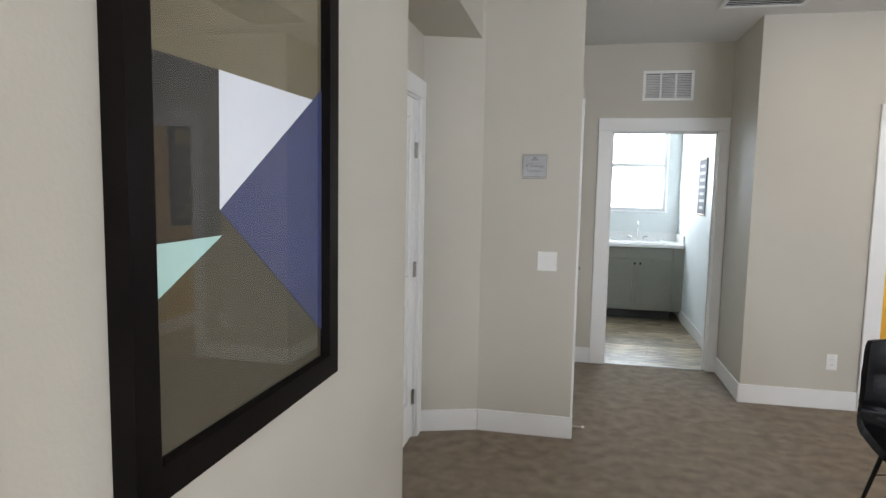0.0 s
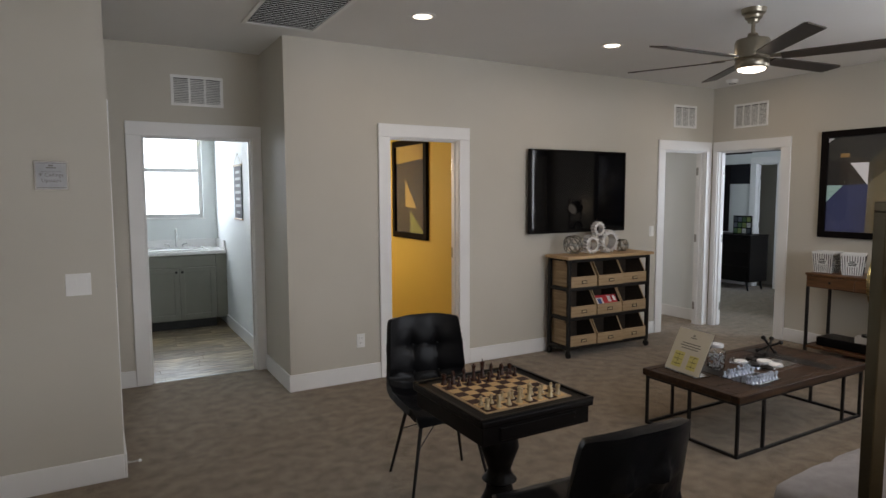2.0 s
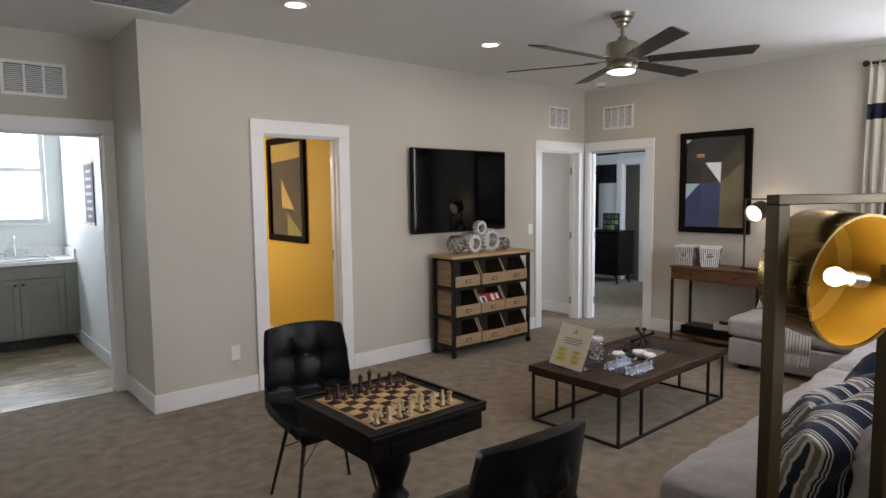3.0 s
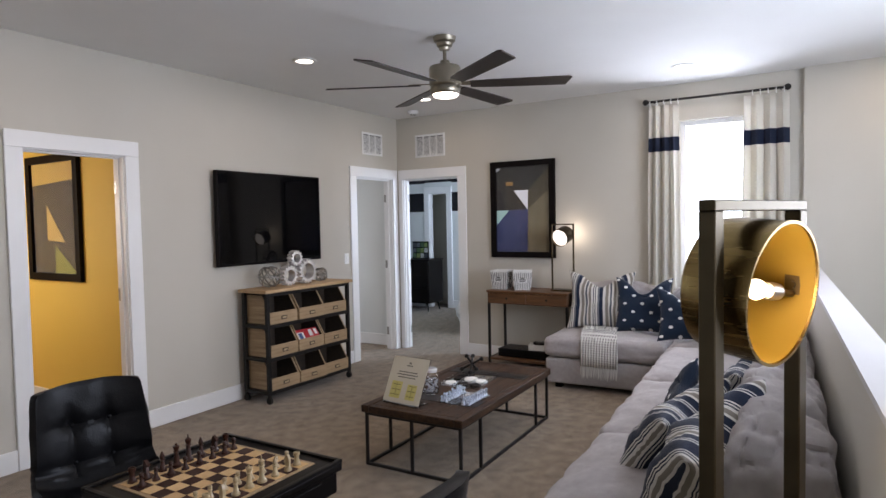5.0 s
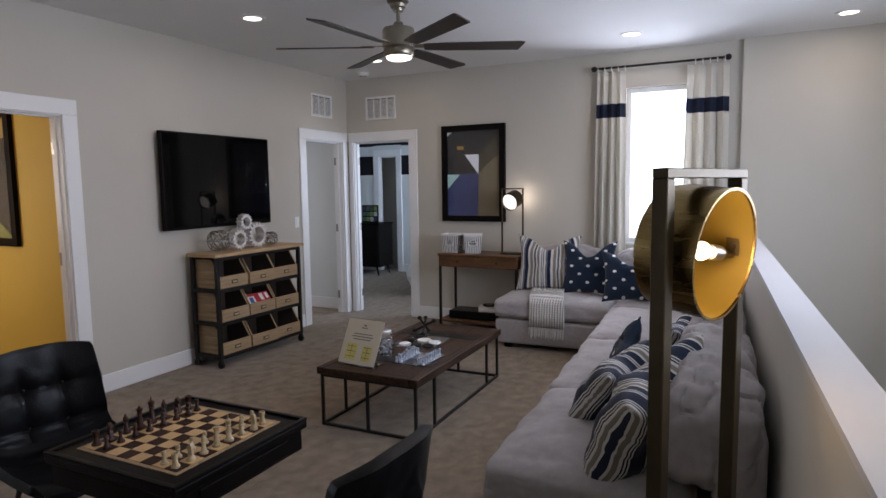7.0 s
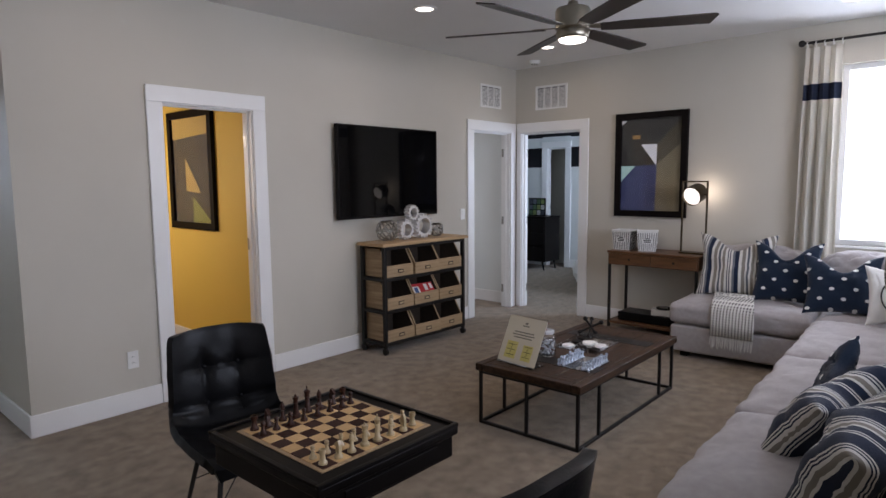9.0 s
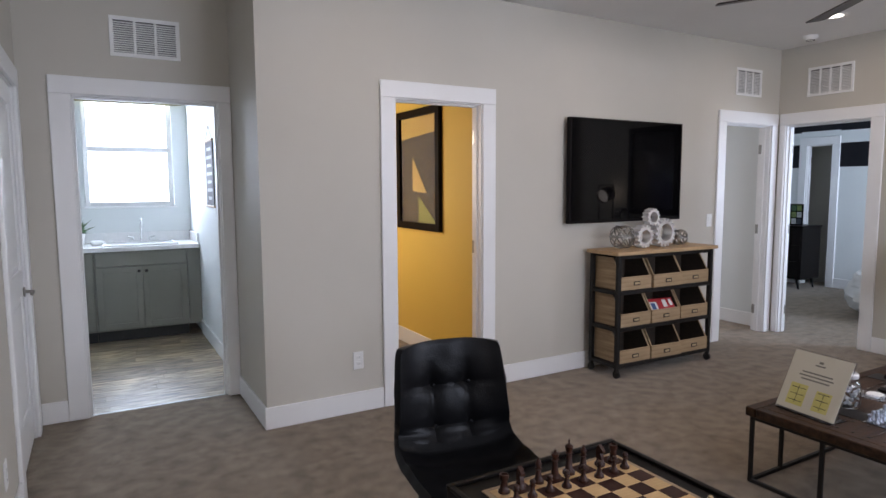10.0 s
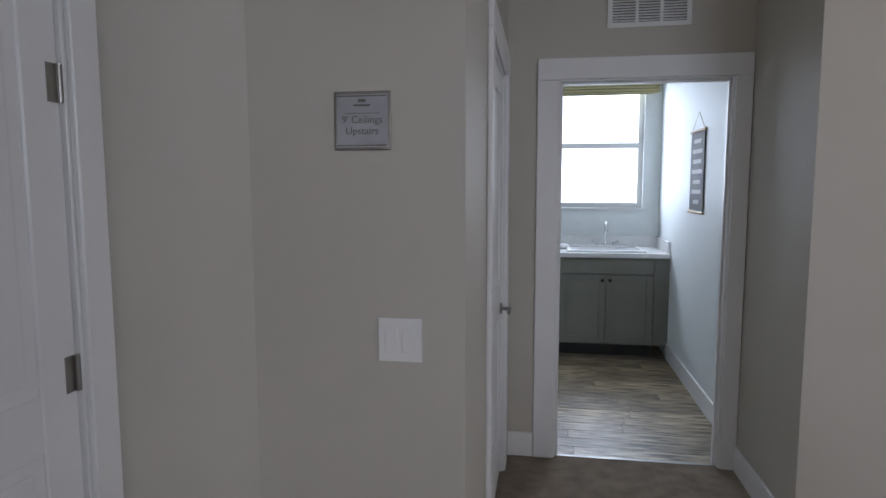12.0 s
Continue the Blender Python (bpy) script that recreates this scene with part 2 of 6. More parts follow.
wall("wall_east", "y", EX, EX + TH, 1.035, NY + TH + 0.085, 0, CEIL, M_WALL, [(1.40, 2.04, 0.93, 2.40), (4.405, 5.175, 0, DOOR_H)])
wall("wall_stair_east", "y", 6.80, EX + TH, -0.62, 1.035, -2.8, CEIL, M_WALL)
wall("wall_stair_south", "x", -0.62, -0.5, 1.35, 6.80, -2.8, CEIL, M_WALL, [(2.8, 5.2, 1.2, 2.3)])
wall("wall_stair_west", "y", 1.235, 1.35, -1.3, -0.5, 0, CEIL, M_WALL)
wall("wall_landing_south", "x", -1.42, -1.3, WX - TH, 1.35, 0, CEIL, M_WALL, [(0.18, 1.14, 0.65, 2.25)])
wall("wall_stair_shaft_west", "y", 1.235, 1.35, -0.5, 0.68, -2.8, -0.25, M_WALL)
setting("wall_diagonal", prism([(-0.27, 4.062), (0.08, SY), (0.08, SY + TH), (-0.27, 4.21)], "z", 0, CEIL), M_WALL, "short angled drywall wall", "wall")
HW = [(1.35, 0.745), (6.80, 1.034)]  # foot of the half wall's room face
_n = Vector((HW[1][1] - HW[0][1], HW[0][0] - HW[1][0])).normalized() * 0.110
setting("wall_half", prism([HW[0], HW[1], (HW[1][0], HW[1][1] + _n.y), (HW[0][0] + _n.x, HW[0][1] + _n.y)], "z", -2.8, 1.055), M_WALL, "low painted half wall along the stairwell", "half wall")
setting("trim_half_wall_cap", prism([(1.346, 0.748), (6.80, 1.037), (6.80, 1.031 + _n.y), (1.346 + _n.x, 0.742 + _n.y)], "z", 1.055, 1.075), mat("pale_cap_paint", (0.58, 0.57, 0.57), (0.62, 0.61, 0.61), 3, 0.5, 0.05, 90), "white painted cap of the half wall", "trim")
# laundry, bath, closet and bedroom shells
wall("wall_laundry_east", "y", 1.91, 2.02, LY + TH, 8.65, 0, CEIL, M_LWALL)
wall("wall_laundry_north", "x", 8.65, 8.77, -0.4, 2.02, 0, CEIL, M_LWALL, [(0.94, 1.76, 1.27, 2.43)])
wall("wall_laundry_west", "y", -0.4, -0.29, LY + TH, 8.65, 0, CEIL, M_LWALL)
wall("wall_laundry_south", "x", LY + TH, LY + TH + 0.02, -0.29, 0.915, 0, CEIL, M_LWALL)
wall("wall_bath_east", "y", 3.51, 3.62, NY + TH, 8.0, 0, CEIL, M_YELLOW, label="ochre yellow painted wall")
wall("wall_bath_north", "x", 8.0, 8.1, 2.02, 3.62, 0, CEIL, M_YELLOW)
wall("wall_bath_west", "y", 2.02, 2.12, NY + TH, 8.0, 0, CEIL, M_YELLOW, [(6.5, 7.3, 1.1, 2.1)])
wall("wall_closet_room_east", "y", 6.90, 6.975, NY + TH + 0.085, 7.7, 0, CEIL, M_LWALL)
wall("wall_closet_room_north", "x", 7.7, 7.8, 5.3, 6.975, 0, CEIL, M_LWALL, [(5.75, 6.65, 0.9, 2.1)])
wall("wall_closet_room_west", "y", 5.3, 5.4, NY + TH, 7.7, 0, CEIL, M_LWALL)
M_NAVYWALL = mat("black_wall_paint", (0.012, 0.012, 0.015), (0.018, 0.018, 0.022), 2, 0.6, 0.1, 140, spec=0.15)
wall("wall_bedroom_east", "y", 10.1, 10.2, 2.8, 8.4, 0, CEIL, M_LWALL, [(6.50, 6.87, 0, 2.12)])
wall("wall_bedroom_north", "x", 8.4, 8.5, 6.975, 10.2, 0, CEIL, M_LWALL)
wall("wall_bedroom_south", "x", 2.7, 2.8, 6.975, 10.2, 0, CEIL, M_LWALL, [(8.2, 9.6, 0.8, 2.2)])
wall("wall_bedroom_closet", "y", 10.5, 10.6, 5.6, 7.6, 0, CEIL, M_WALL)
for k, (z0, z1) in enumerate(((1.70, 2.03), (2.20, CEIL))):
    for y0, y1 in ((2.8, 6.41), (6.96, 8.4)):
        setting("trim_stripe", box(10.094, 10.1, y0, y1, z0, min(z1, CEIL)), M_NAVYWALL, "black painted stripe on the bedroom wall", "wall stripe")
setting("trim_stripe", box(10.094, 10.1, 6.41, 6.96, 2.215, CEIL), M_NAVYWALL, "black painted stripe on the bedroom wall", "wall stripe")
# floors and ceilings
_f = bbox(bmesh.new(), 1.35, 6.98, 0.70, 5.22, -0.25, 0)
bbox(_f, -0.5, 1.35, -1.42, 5.22, -0.25, 0)
bbox(_f, 0.5, 1.95, 5.22, 5.97, -0.25, 0)
bbox(_f, 5.3, 6.98, 5.22, 7.8, -0.25, 0)
bbox(_f, 6.98, 11.0, 2.7, 8.5, -0.25, 0)
setting("floor", _f, M_CARPET, "beige cut-pile carpet with brushed patches", "carpet")
setting("floor_stair_bottom", box(1.2, 7.0, -0.7, 0.82, -2.95, -2.8), M_CARPET, "carpeted floor at the foot of the stairwell", "floor")
setting("floor_subfloor", bbox(box(-0.4, 2.0, 5.97, 8.77, -0.25, -0.015), 2.0, 3.62, 5.22, 8.77, -0.25, -0.015), M_DARKCAV, "subfloor under the wood-look planks", "floor")
setting("ceiling", box(-0.6, 11.1, -1.5, 8.9, CEIL, CEIL + 0.12), M_CEIL, "flat off-white painted ceiling", "ceiling")
setting("ceiling_alcove", box(-0.27, WX - 0.002, 2.5, 4.17, 2.40, CEIL), M_WALL, "lowered ceiling over the door alcove", "ceiling")


# ---- trim ----
def baseboard(axis, face, side, a0, a1, z=0.0):
    """A baseboard on the given face; side is the way that it sticks out."""
    h, d = 0.135, 0.014
    f0, f1 = sorted((face, face + side * d))
    bm = box(a0, a1, f0, f1, z, z + h, 0.003, 1) if axis == "x" else box(f0, f1, a0, a1, z, z + h, 0.003, 1)
    return setting("baseboard", bm, M_TRIM, "white painted baseboard", "baseboard")


CW = 0.10
for a0, a1 in ((HX - 0.014, 2.626), (3.517, 5.948)):
    baseboard("x", NY, -1, a0, a1).matrix_basis = SKEW
for spec in (("y", HX, -1, NY, LY - 0.015), ("x", LY, -1, CX + 0.014, 0.808),
             ("y", CX, 1, SY - 0.014, 4.785), ("y", CX, 1, 5.845, LY - 0.014), ("x", SY, -1, 0.085, CX), ("y", WX, 1, -1.3, 2.514),
             ("y", EX, -1, 1.04, 4.303), ("y", 1.91, -1, LY + 0.13, 8.06), ("y", 3.51, -1, NY + 0.13, 8.0), ("x", 8.0, -1, 2.12, 3.49),
             ("y", 6.90, -1, NY + 0.22, 7.7), ("y", 10.1, -1, 2.8, 6.41), ("y", 10.1, -1, 6.96, 8.4), ("y", 10.9, -1, 5.6, 7.6), ("x", 2.5, 1, -0.27, WX)):
    baseboard(*spec)
_dl = math.hypot(0.35, SY - 4.062)
_bb = setting("baseboard", box(0, _dl, -0.014, 0, 0, 0.135, 0.003, 1), M_TRIM, "white painted baseboard", "baseboard")
_bb.matrix_basis = pose(-0.27, 4.062, 0, 0, 0, math.degrees(math.atan2(SY - 4.062, 0.35)))


def doorway(name, axis, face, side, a0, a1, depth, label, left=CW, right=CW, both=False, hinges=None, strike=None):
    """Casing on one face (or both) of an opening, jamb lining, stop, hinges. Only structure."""
    root = tagged(new(name), label, "doorway", kind="structure")

    def blk(p, q, u, v, z0, z1, bev=0.004):
        lo, hi = sorted((u, v))
        return box(p, q, lo, hi, z0, z1, bev, 1) if axis == "x" else box(lo, hi, p, q, z0, z1, bev, 1)

    sides = [(face, side)] + ([(face - side * depth, -side)] if both else [])
    for f, s in sides:
        part("casing_leg", blk(a0 - left, a0 + 0.008, f, f + s * 0.019, 0, DOOR_H - 0.008), M_TRIM, root)
        part("casing_leg", blk(a1 - 0.008, a1 + right, f, f + s * 0.019, 0, DOOR_H - 0.008), M_TRIM, root)
        part("casing_head", blk(a0 - left, a1 + right, f, f + s * 0.021, DOOR_H - 0.008, DOOR_H + CW), M_TRIM, root)
    g = face - side * depth
    part("jamb", blk(a0 - 0.001, a0 + 0.016, face, g, 0, DOOR_H, 0.002), M_TRIM, root)
    part("jamb", blk(a1 - 0.016, a1 + 0.001, face, g, 0, DOOR_H, 0.002), M_TRIM, root)
    part("head_jamb", blk(a0 + 0.016, a1 - 0.016, face, g, DOOR_H - 0.016, DOOR_H + 0.001, 0.002), M_TRIM, root)
    mid = face - side * depth * 0.5
    part("door_stop", blk(a0 + 0.016, a0 + 0.027, mid - 0.017, mid + 0.017, 0, DOOR_H - 0.016, 0.002), M_TRIM, root)
    part("door_stop", blk(a1 - 0.027, a1 - 0.016, mid - 0.017, mid + 0.017, 0, DOOR_H - 0.016, 0.002), M_TRIM, root)
    part("door_stop", blk(a0 + 0.027, a1 - 0.027, mid - 0.017, mid + 0.017, DOOR_H - 0.027, DOOR_H - 0.016, 0.002), M_TRIM, root)
    if hinges:
        p = a1 - 0.016 if hinges > 0 else a0 + 0.016
        for z in (0.22, 1.02, 1.80):
            c = g + side * 0.022
            part("hinge", blk(p - 0.004 if hinges > 0 else p, p if hinges > 0 else p + 0.004, c - 0.016, c + 0.016, z - 0.045, z + 0.045, 0.001), M_NICKEL, root, "brushed nickel hinge leaf")
    return root


doorway("doorway_laundry", "x", LY, -1, 0.915, 1.785, TH, "white cased opening to the laundry room", left=0.105, right=0.072)
doorway("doorway_bath", "x", NY, -1, 2.728, 3.415, TH, "white cased doorway to the ochre room", hinges=1).matrix_basis = SKEW
doorway("doorway_closet_room", "x", NY, -1, 6.05, 6.75, TH, "white cased doorway beside the room corner", right=0.085, hinges=1).matrix_basis = SKEW
doorway("doorway_bedroom", "y", EX, -1, 4.405, 5.175, TH, "white cased doorway to the bedroom", right=0.05, hinges=1)
doorway("doorway_closet", "y", CX, 1, 4.885, 5.745, TH, "white cased closet doorway")
doorway("doorway_alcove", "y", -0.27, 1, 3.195, 3.975, TH, "white cased doorway in the alcove", right=0.085)
doorway("doorway_bedroom_closet", "y", 10.1, -1, 6.50, 6.87, 0.1, "white cased closet doorway in the bedroom", hinges=1)


def panel_door(name, w, h, label, m, hinge_side=0, lever=None):
    """A two-panel white door; local x across, y out of the face, z up."""
    root = tagged(new(name), label, "door", kind="structure")
    root.matrix_basis = m
    t, st = 0.035, 0.11
    part("leaf_core", box(0.002, w - 0.002, 0.010, t - 0.004, 0.008, h), M_TRIM, root)
    for x0, x1, z0, z1 in ((0, st, 0.005, h), (w - st, w, 0.005, h), (st, w - st, 0.005, 0.24), (st, w - st, 0.86, 1.0), (st, w - st, h - st, h)):
        part("stile" if x1 - x0 < 0.12 else "rail", box(x0, x1, 0, t, z0, z1, 0.004, 1), M_TRIM, root)
    for z0, z1 in ((0.27, 0.83), (1.03, h - st - 0.03)):
        part("panel", box(st + 0.03, w - st - 0.03, 0.004, t - 0.006, z0, z1, 0.012, 2), M_TRIM, root)
    if lever is not None:
        hx = lever
        bm = rod(bmesh.new(), (hx, -0.001, 0.87), (hx, -0.010, 0.87), 0.027, seg=20)
        rod(bm, (hx, -0.010, 0.87), (hx, -0.048, 0.87), 0.009)
        bbox(bm, hx - (0.0 if hx < w / 2 else 0.10), hx + (0.10 if hx < w / 2 else 0.0), -0.056, -0.040, 0.860, 0.880, 0.004, 1)
        part("lever_handle", bm, M_NICKEL, root, "brushed nickel lever handle", True)
    if hinge_side:
        hx = w - 0.004 if hinge_side > 0 else 0.004
        for z in (0.25, 1.025, 1.72):
            bm = rod(bmesh.new(), (hx, -0.006, z - 0.045), (hx, -0.006, z + 0.045), 0.007)
            bbox(bm, hx - 0.034 if hinge_side > 0 else hx, hx if hinge_side > 0 else hx + 0.034, -0.002, 0.001, z - 0.045, z + 0.045)
            part("hinge", bm, M_NICKEL, root, "brushed nickel hinge")
    return root


panel_door("door_closet", 0.822, 2.008, "closed white two-panel closet door", pose(CX - 0.012, 4.904, 0.006, 0, 0, 90), lever=0.765)
panel_door("door_alcove", 0.742, 2.008, "closed white two-panel door in the alcove", pose(-0.282, 3.214, 0.006, 0, 0, 90), hinge_side=1)


def window(name, axis, face, a0, a1, z0, z1, depth, label, rail=True, side=1):
    """A white framed window set in a wall opening; side is the way out."""
    root = tagged(new(name), label, "window", kind="structure")

    def blk(p, q, u, v, r, s, bev=0.003):
        lo, hi = sorted((u, v))
        return box(p, q, lo, hi, r, s, bev, 1) if axis == "x" else box(lo, hi, p, q, r, s, bev, 1)

    f0, f1 = face + side * depth * 0.55, face + side * depth * 0.95
    w = 0.045
    part("window_frame", blk(a0, a0 + w, f0, f1, z0, z1), M_TRIM, root)
    part("window_frame", blk(a1 - w, a1, f0, f1, z0, z1), M_TRIM, root)
    part("window_frame", blk(a0 + w, a1 - w, f0, f1, z1 - w, z1), M_TRIM, root)
    part("window_frame", blk(a0 + w, a1 - w, f0, f1, z0, z0 + w), M_TRIM, root)
    zs = [z0 + w, z1 - w]
    if rail:
        zm = z0 + (z1 - z0) * 0.5
        part("meeting_rail", blk(a0 + w, a1 - w, f0, f1, zm - 0.025, zm + 0.025), M_TRIM, root)
        zs = [z0 + w, zm - 0.025, zm + 0.025, z1 - w]
    fm = (f0 + f1) / 2
    for r, s in zip(zs[::2], zs[1::2]):
        g = part("pane", blk(a0 + w, a1 - w, fm - 0.003, fm + 0.003, r, s, 0), M_GLASS, root, "clear window glass")
        g.visible_shadow = False
    part("window_sill", blk(a0 - 0.02, a1 + 0.02, face - side * 0.022, f0, z0 - 0.02, z0), M_TRIM, root)
    return root


window("window_1", "y", EX, 1.40, 2.04, 0.93, 2.40, TH, "tall white framed window, bright with daylight", rail=False)
window("window_2", "x", 8.65, 0.94, 1.76, 1.27, 2.43, 0.12, "white single-hung window over the laundry sink")
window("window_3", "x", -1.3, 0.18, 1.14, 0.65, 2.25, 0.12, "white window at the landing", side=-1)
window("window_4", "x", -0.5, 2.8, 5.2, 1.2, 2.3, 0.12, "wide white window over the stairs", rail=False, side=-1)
window("window_5", "x", 2.8, 8.2, 9.6, 0.8, 2.2, 0.1, "white bedroom window", side=-1)
window("window_6", "x", 7.7, 5.75, 6.65, 0.9, 2.1, 0.1, "white window of the small room")
# unseen window, added as the opening for the ochre room's lamp
window("window_7", "y", 2.12, 6.5, 7.3, 1.1, 2.1, 0.1, "unseen white bath window, added to light the ochre room", side=-1)
# ---- things ----


def ramp_stripes(name, axis, period, stops, rough=0.9, bump=0.3, offset=0.0):
    """Woven stripes across an axis of the object's own space, or along the cloth itself; stops are (share, colour)."""
    m = mat(name, (0.5, 0.5, 0.5), None, 30, rough, bump, 420, spec=0.15, sheen=0.15)
    n, l = m.node_tree.nodes, m.node_tree.links
    tc, sx = n.new("ShaderNodeTexCoord"), n.new("ShaderNodeSeparateXYZ")
    l.new(tc.outputs["Object"], sx.inputs[0])
    ad, dv, fr = n.new("ShaderNodeMath"), n.new("ShaderNodeMath"), n.new("ShaderNodeMath")
    ad.operation, dv.operation, fr.operation = "ADD", "DIVIDE", "FRACT"
    ad.inputs[1].default_value, dv.inputs[1].default_value = offset + 10 * period, period
    if axis == "cloth":
        at = n.new("ShaderNodeAttribute")
        at.attribute_name = "cloth"
        l.new(at.outputs["Fac"], ad.inputs[0])
    else:
        l.new(sx.outputs["XYZ".index(axis)], ad.inputs[0])
    l.new(ad.outputs[0], dv.inputs[0])
    l.new(dv.outputs[0], fr.inputs[0])
    cr = n.new("ShaderNodeValToRGB")
    cr.color_ramp.interpolation = "CONSTANT"
    el = cr.color_ramp.elements
    el[0].position, el[0].color = stops[0][0], (*stops[0][1], 1)
    el[1].position, el[1].color = stops[1][0], (*stops[1][1], 1)
    for pos, col in stops[2:]:
        e = el.new(pos)
        e.color = (*col, 1)
    l.new(fr.outputs[0], cr.inputs[0])
    l.new(cr.outputs[0], n["Principled BSDF"].inputs["Base Color"])
    return m


def dotted(name, base, dot, step, rx, ry):
    m = mat(name, base, None, 30, 0.85, 0.3, 420, spec=0.2, sheen=0.2)
    n, l = m.node_tree.nodes, m.node_tree.links
    tc, sx = n.new("ShaderNodeTexCoord"), n.new("ShaderNodeSeparateXYZ")
    l.new(tc.outputs["Object"], sx.inputs[0])

    def op(kind, a, b=None):
        o = n.new("ShaderNodeMath")
        o.operation = kind
        for k, v in enumerate((a, b)):
            if v is None:
                continue
            if isinstance(v, (int, float)):
                o.inputs[k].default_value = v
            else:
                l.new(v, o.inputs[k])
        return o.outputs[0]

    row = op("DIVIDE", op("ADD", sx.outputs[2], 10 * step), step * 0.5)
    odd = op("MULTIPLY", op("MODULO", op("FLOOR", row), 2), 0.5)
    col = op("ADD", op("DIVIDE", op("ADD", sx.outputs[0], 10 * step), step), odd)
    u, v = op("DIVIDE", op("SUBTRACT", op("FRACT", col), 0.5), rx), op("DIVIDE", op("SUBTRACT", op("FRACT", row), 0.5), ry)
    inside = op("LESS_THAN", op("ADD", op("MULTIPLY", u, u), op("MULTIPLY", v, v)), 1.0)
    mx = n.new("ShaderNodeMix")
    mx.data_type = "RGBA"
    mx.inputs["A"].default_value, mx.inputs["B"].default_value = (*base, 1), (*dot, 1)
    l.new(inside, mx.inputs["Factor"])
    l.new(mx.outputs["Result"], n["Principled BSDF"].inputs["Base Color"])
    return m


NAVY, CREAM, TAUPE = (0.012, 0.020, 0.045), (0.62, 0.60, 0.56), (0.22, 0.20, 0.17)
M_STRIPE = ramp_stripes("bold_stripe_weave", "cloth", 0.185, [(0, NAVY), (0.28, CREAM), (0.315, NAVY), (0.35, CREAM), (0.385, NAVY), (0.42, CREAM), (0.49, TAUPE), (0.60, CREAM), (0.66, NAVY), (0.84, CREAM), (0.875, NAVY), (0.91, CREAM), (0.945, NAVY)])
M_STRIPE2 = ramp_stripes("grey_stripe_weave", "cloth", 0.23, [(0, NAVY), (0.14, CREAM), (0.24, TAUPE), (0.36, CREAM), (0.42, (0.10, 0.11, 0.13)), (0.50, CREAM), (0.56, TAUPE), (0.66, CREAM), (0.74, NAVY), (0.77, CREAM), (0.82, NAVY), (0.85, CREAM), (0.92, (0.16, 0.17, 0.19))])
M_DOTS = dotted("navy_dotted_cotton", (0.007, 0.017, 0.038), (0.70, 0.70, 0.68), 0.150, 0.11, 0.16)
M_THROW = ramp_stripes("black_white_throw", "Y", 0.024, [(0, (0.015, 0.015, 0.018)), (0.45, (0.68, 0.67, 0.64))])
_tn, _tl = M_THROW.node_tree.nodes, M_THROW.node_tree.links
_tc, _tx = _tn.new("ShaderNodeTexCoord"), _tn.new("ShaderNodeSeparateXYZ")
_tl.new(_tc.outputs["Object"], _tx.inputs[0])
_td, _tf, _tg = _tn.new("ShaderNodeMath"), _tn.new("ShaderNodeMath"), _tn.new("ShaderNodeMath")
_td.operation, _tf.operation, _tg.operation = "DIVIDE", "FRACT", "LESS_THAN"
_td.inputs[1].default_value, _tg.inputs[1].default_value = 0.020, 0.45
_tl.new(_tx.outputs[2], _td.inputs[0])
_tl.new(_td.outputs[0], _tf.inputs[0])
_tl.new(_tf.outputs[0], _tg.inputs[0])
_tm = _tn.new("ShaderNodeMix")
_tm.data_type = "RGBA"
_tm.inputs["B"].default_value = (0.68, 0.67, 0.64, 1)
_tl.new(_tg.outputs[0], _tm.inputs["Factor"])
_tl.new(_tn["Principled BSDF"].inputs["Base Color"].links[0].from_socket, _tm.inputs["A"])
_tl.new(_tm.outputs["Result"], _tn["Principled BSDF"].inputs["Base Color"])
M_INK = mat("black_print", (0.015, 0.015, 0.015), None, 5, 0.6)
M_WHITE = mat("white_card", (0.74, 0.74, 0.72), (0.78, 0.78, 0.76), 6, 0.5)


def puff(lx, ly, lz, n=5.0, cuts=9, crown=0.0, rough=0.0, seed=0.0, plan=None):
    """A soft upholstered block centred on its base."""
    bm = bmesh.new()
    bmesh.ops.create_cube(bm, size=2)
    bmesh.ops.subdivide_edges(bm, edges=bm.edges, cuts=cuts, use_grid_fill=True)
    for v in bm.verts:
        x, y, z = v.co
        q = plan or n
        k = (((abs(x) ** q + abs(y) ** q) ** (1 / q)) ** n + abs(z) ** n) ** (1 / n)
        x, y, z = x / k, y / k, z / k
        top = crown * max(0, z) * (1 - x * x) * (1 - y * y)
        p = Vector((x * lx / 2, y * ly / 2, (z + 1) * lz / 2 + top))
        d = noise.noise(p * 7 + Vector((seed, seed * 2, 0))) * rough + noise.noise(p * 19 + Vector((seed, 3, seed))) * rough * 0.45
        # soft creases running mostly up and across
        w = noise.noise(Vector((p.x * 9 + 2 * noise.noise(p * 4), p.y * 7, p.z * 5 + seed)))
        d -= rough * 0.42 * math.exp(-(w / 0.07) ** 2)
        v.co = p + Vector((x, y, z)) * d
    return bm


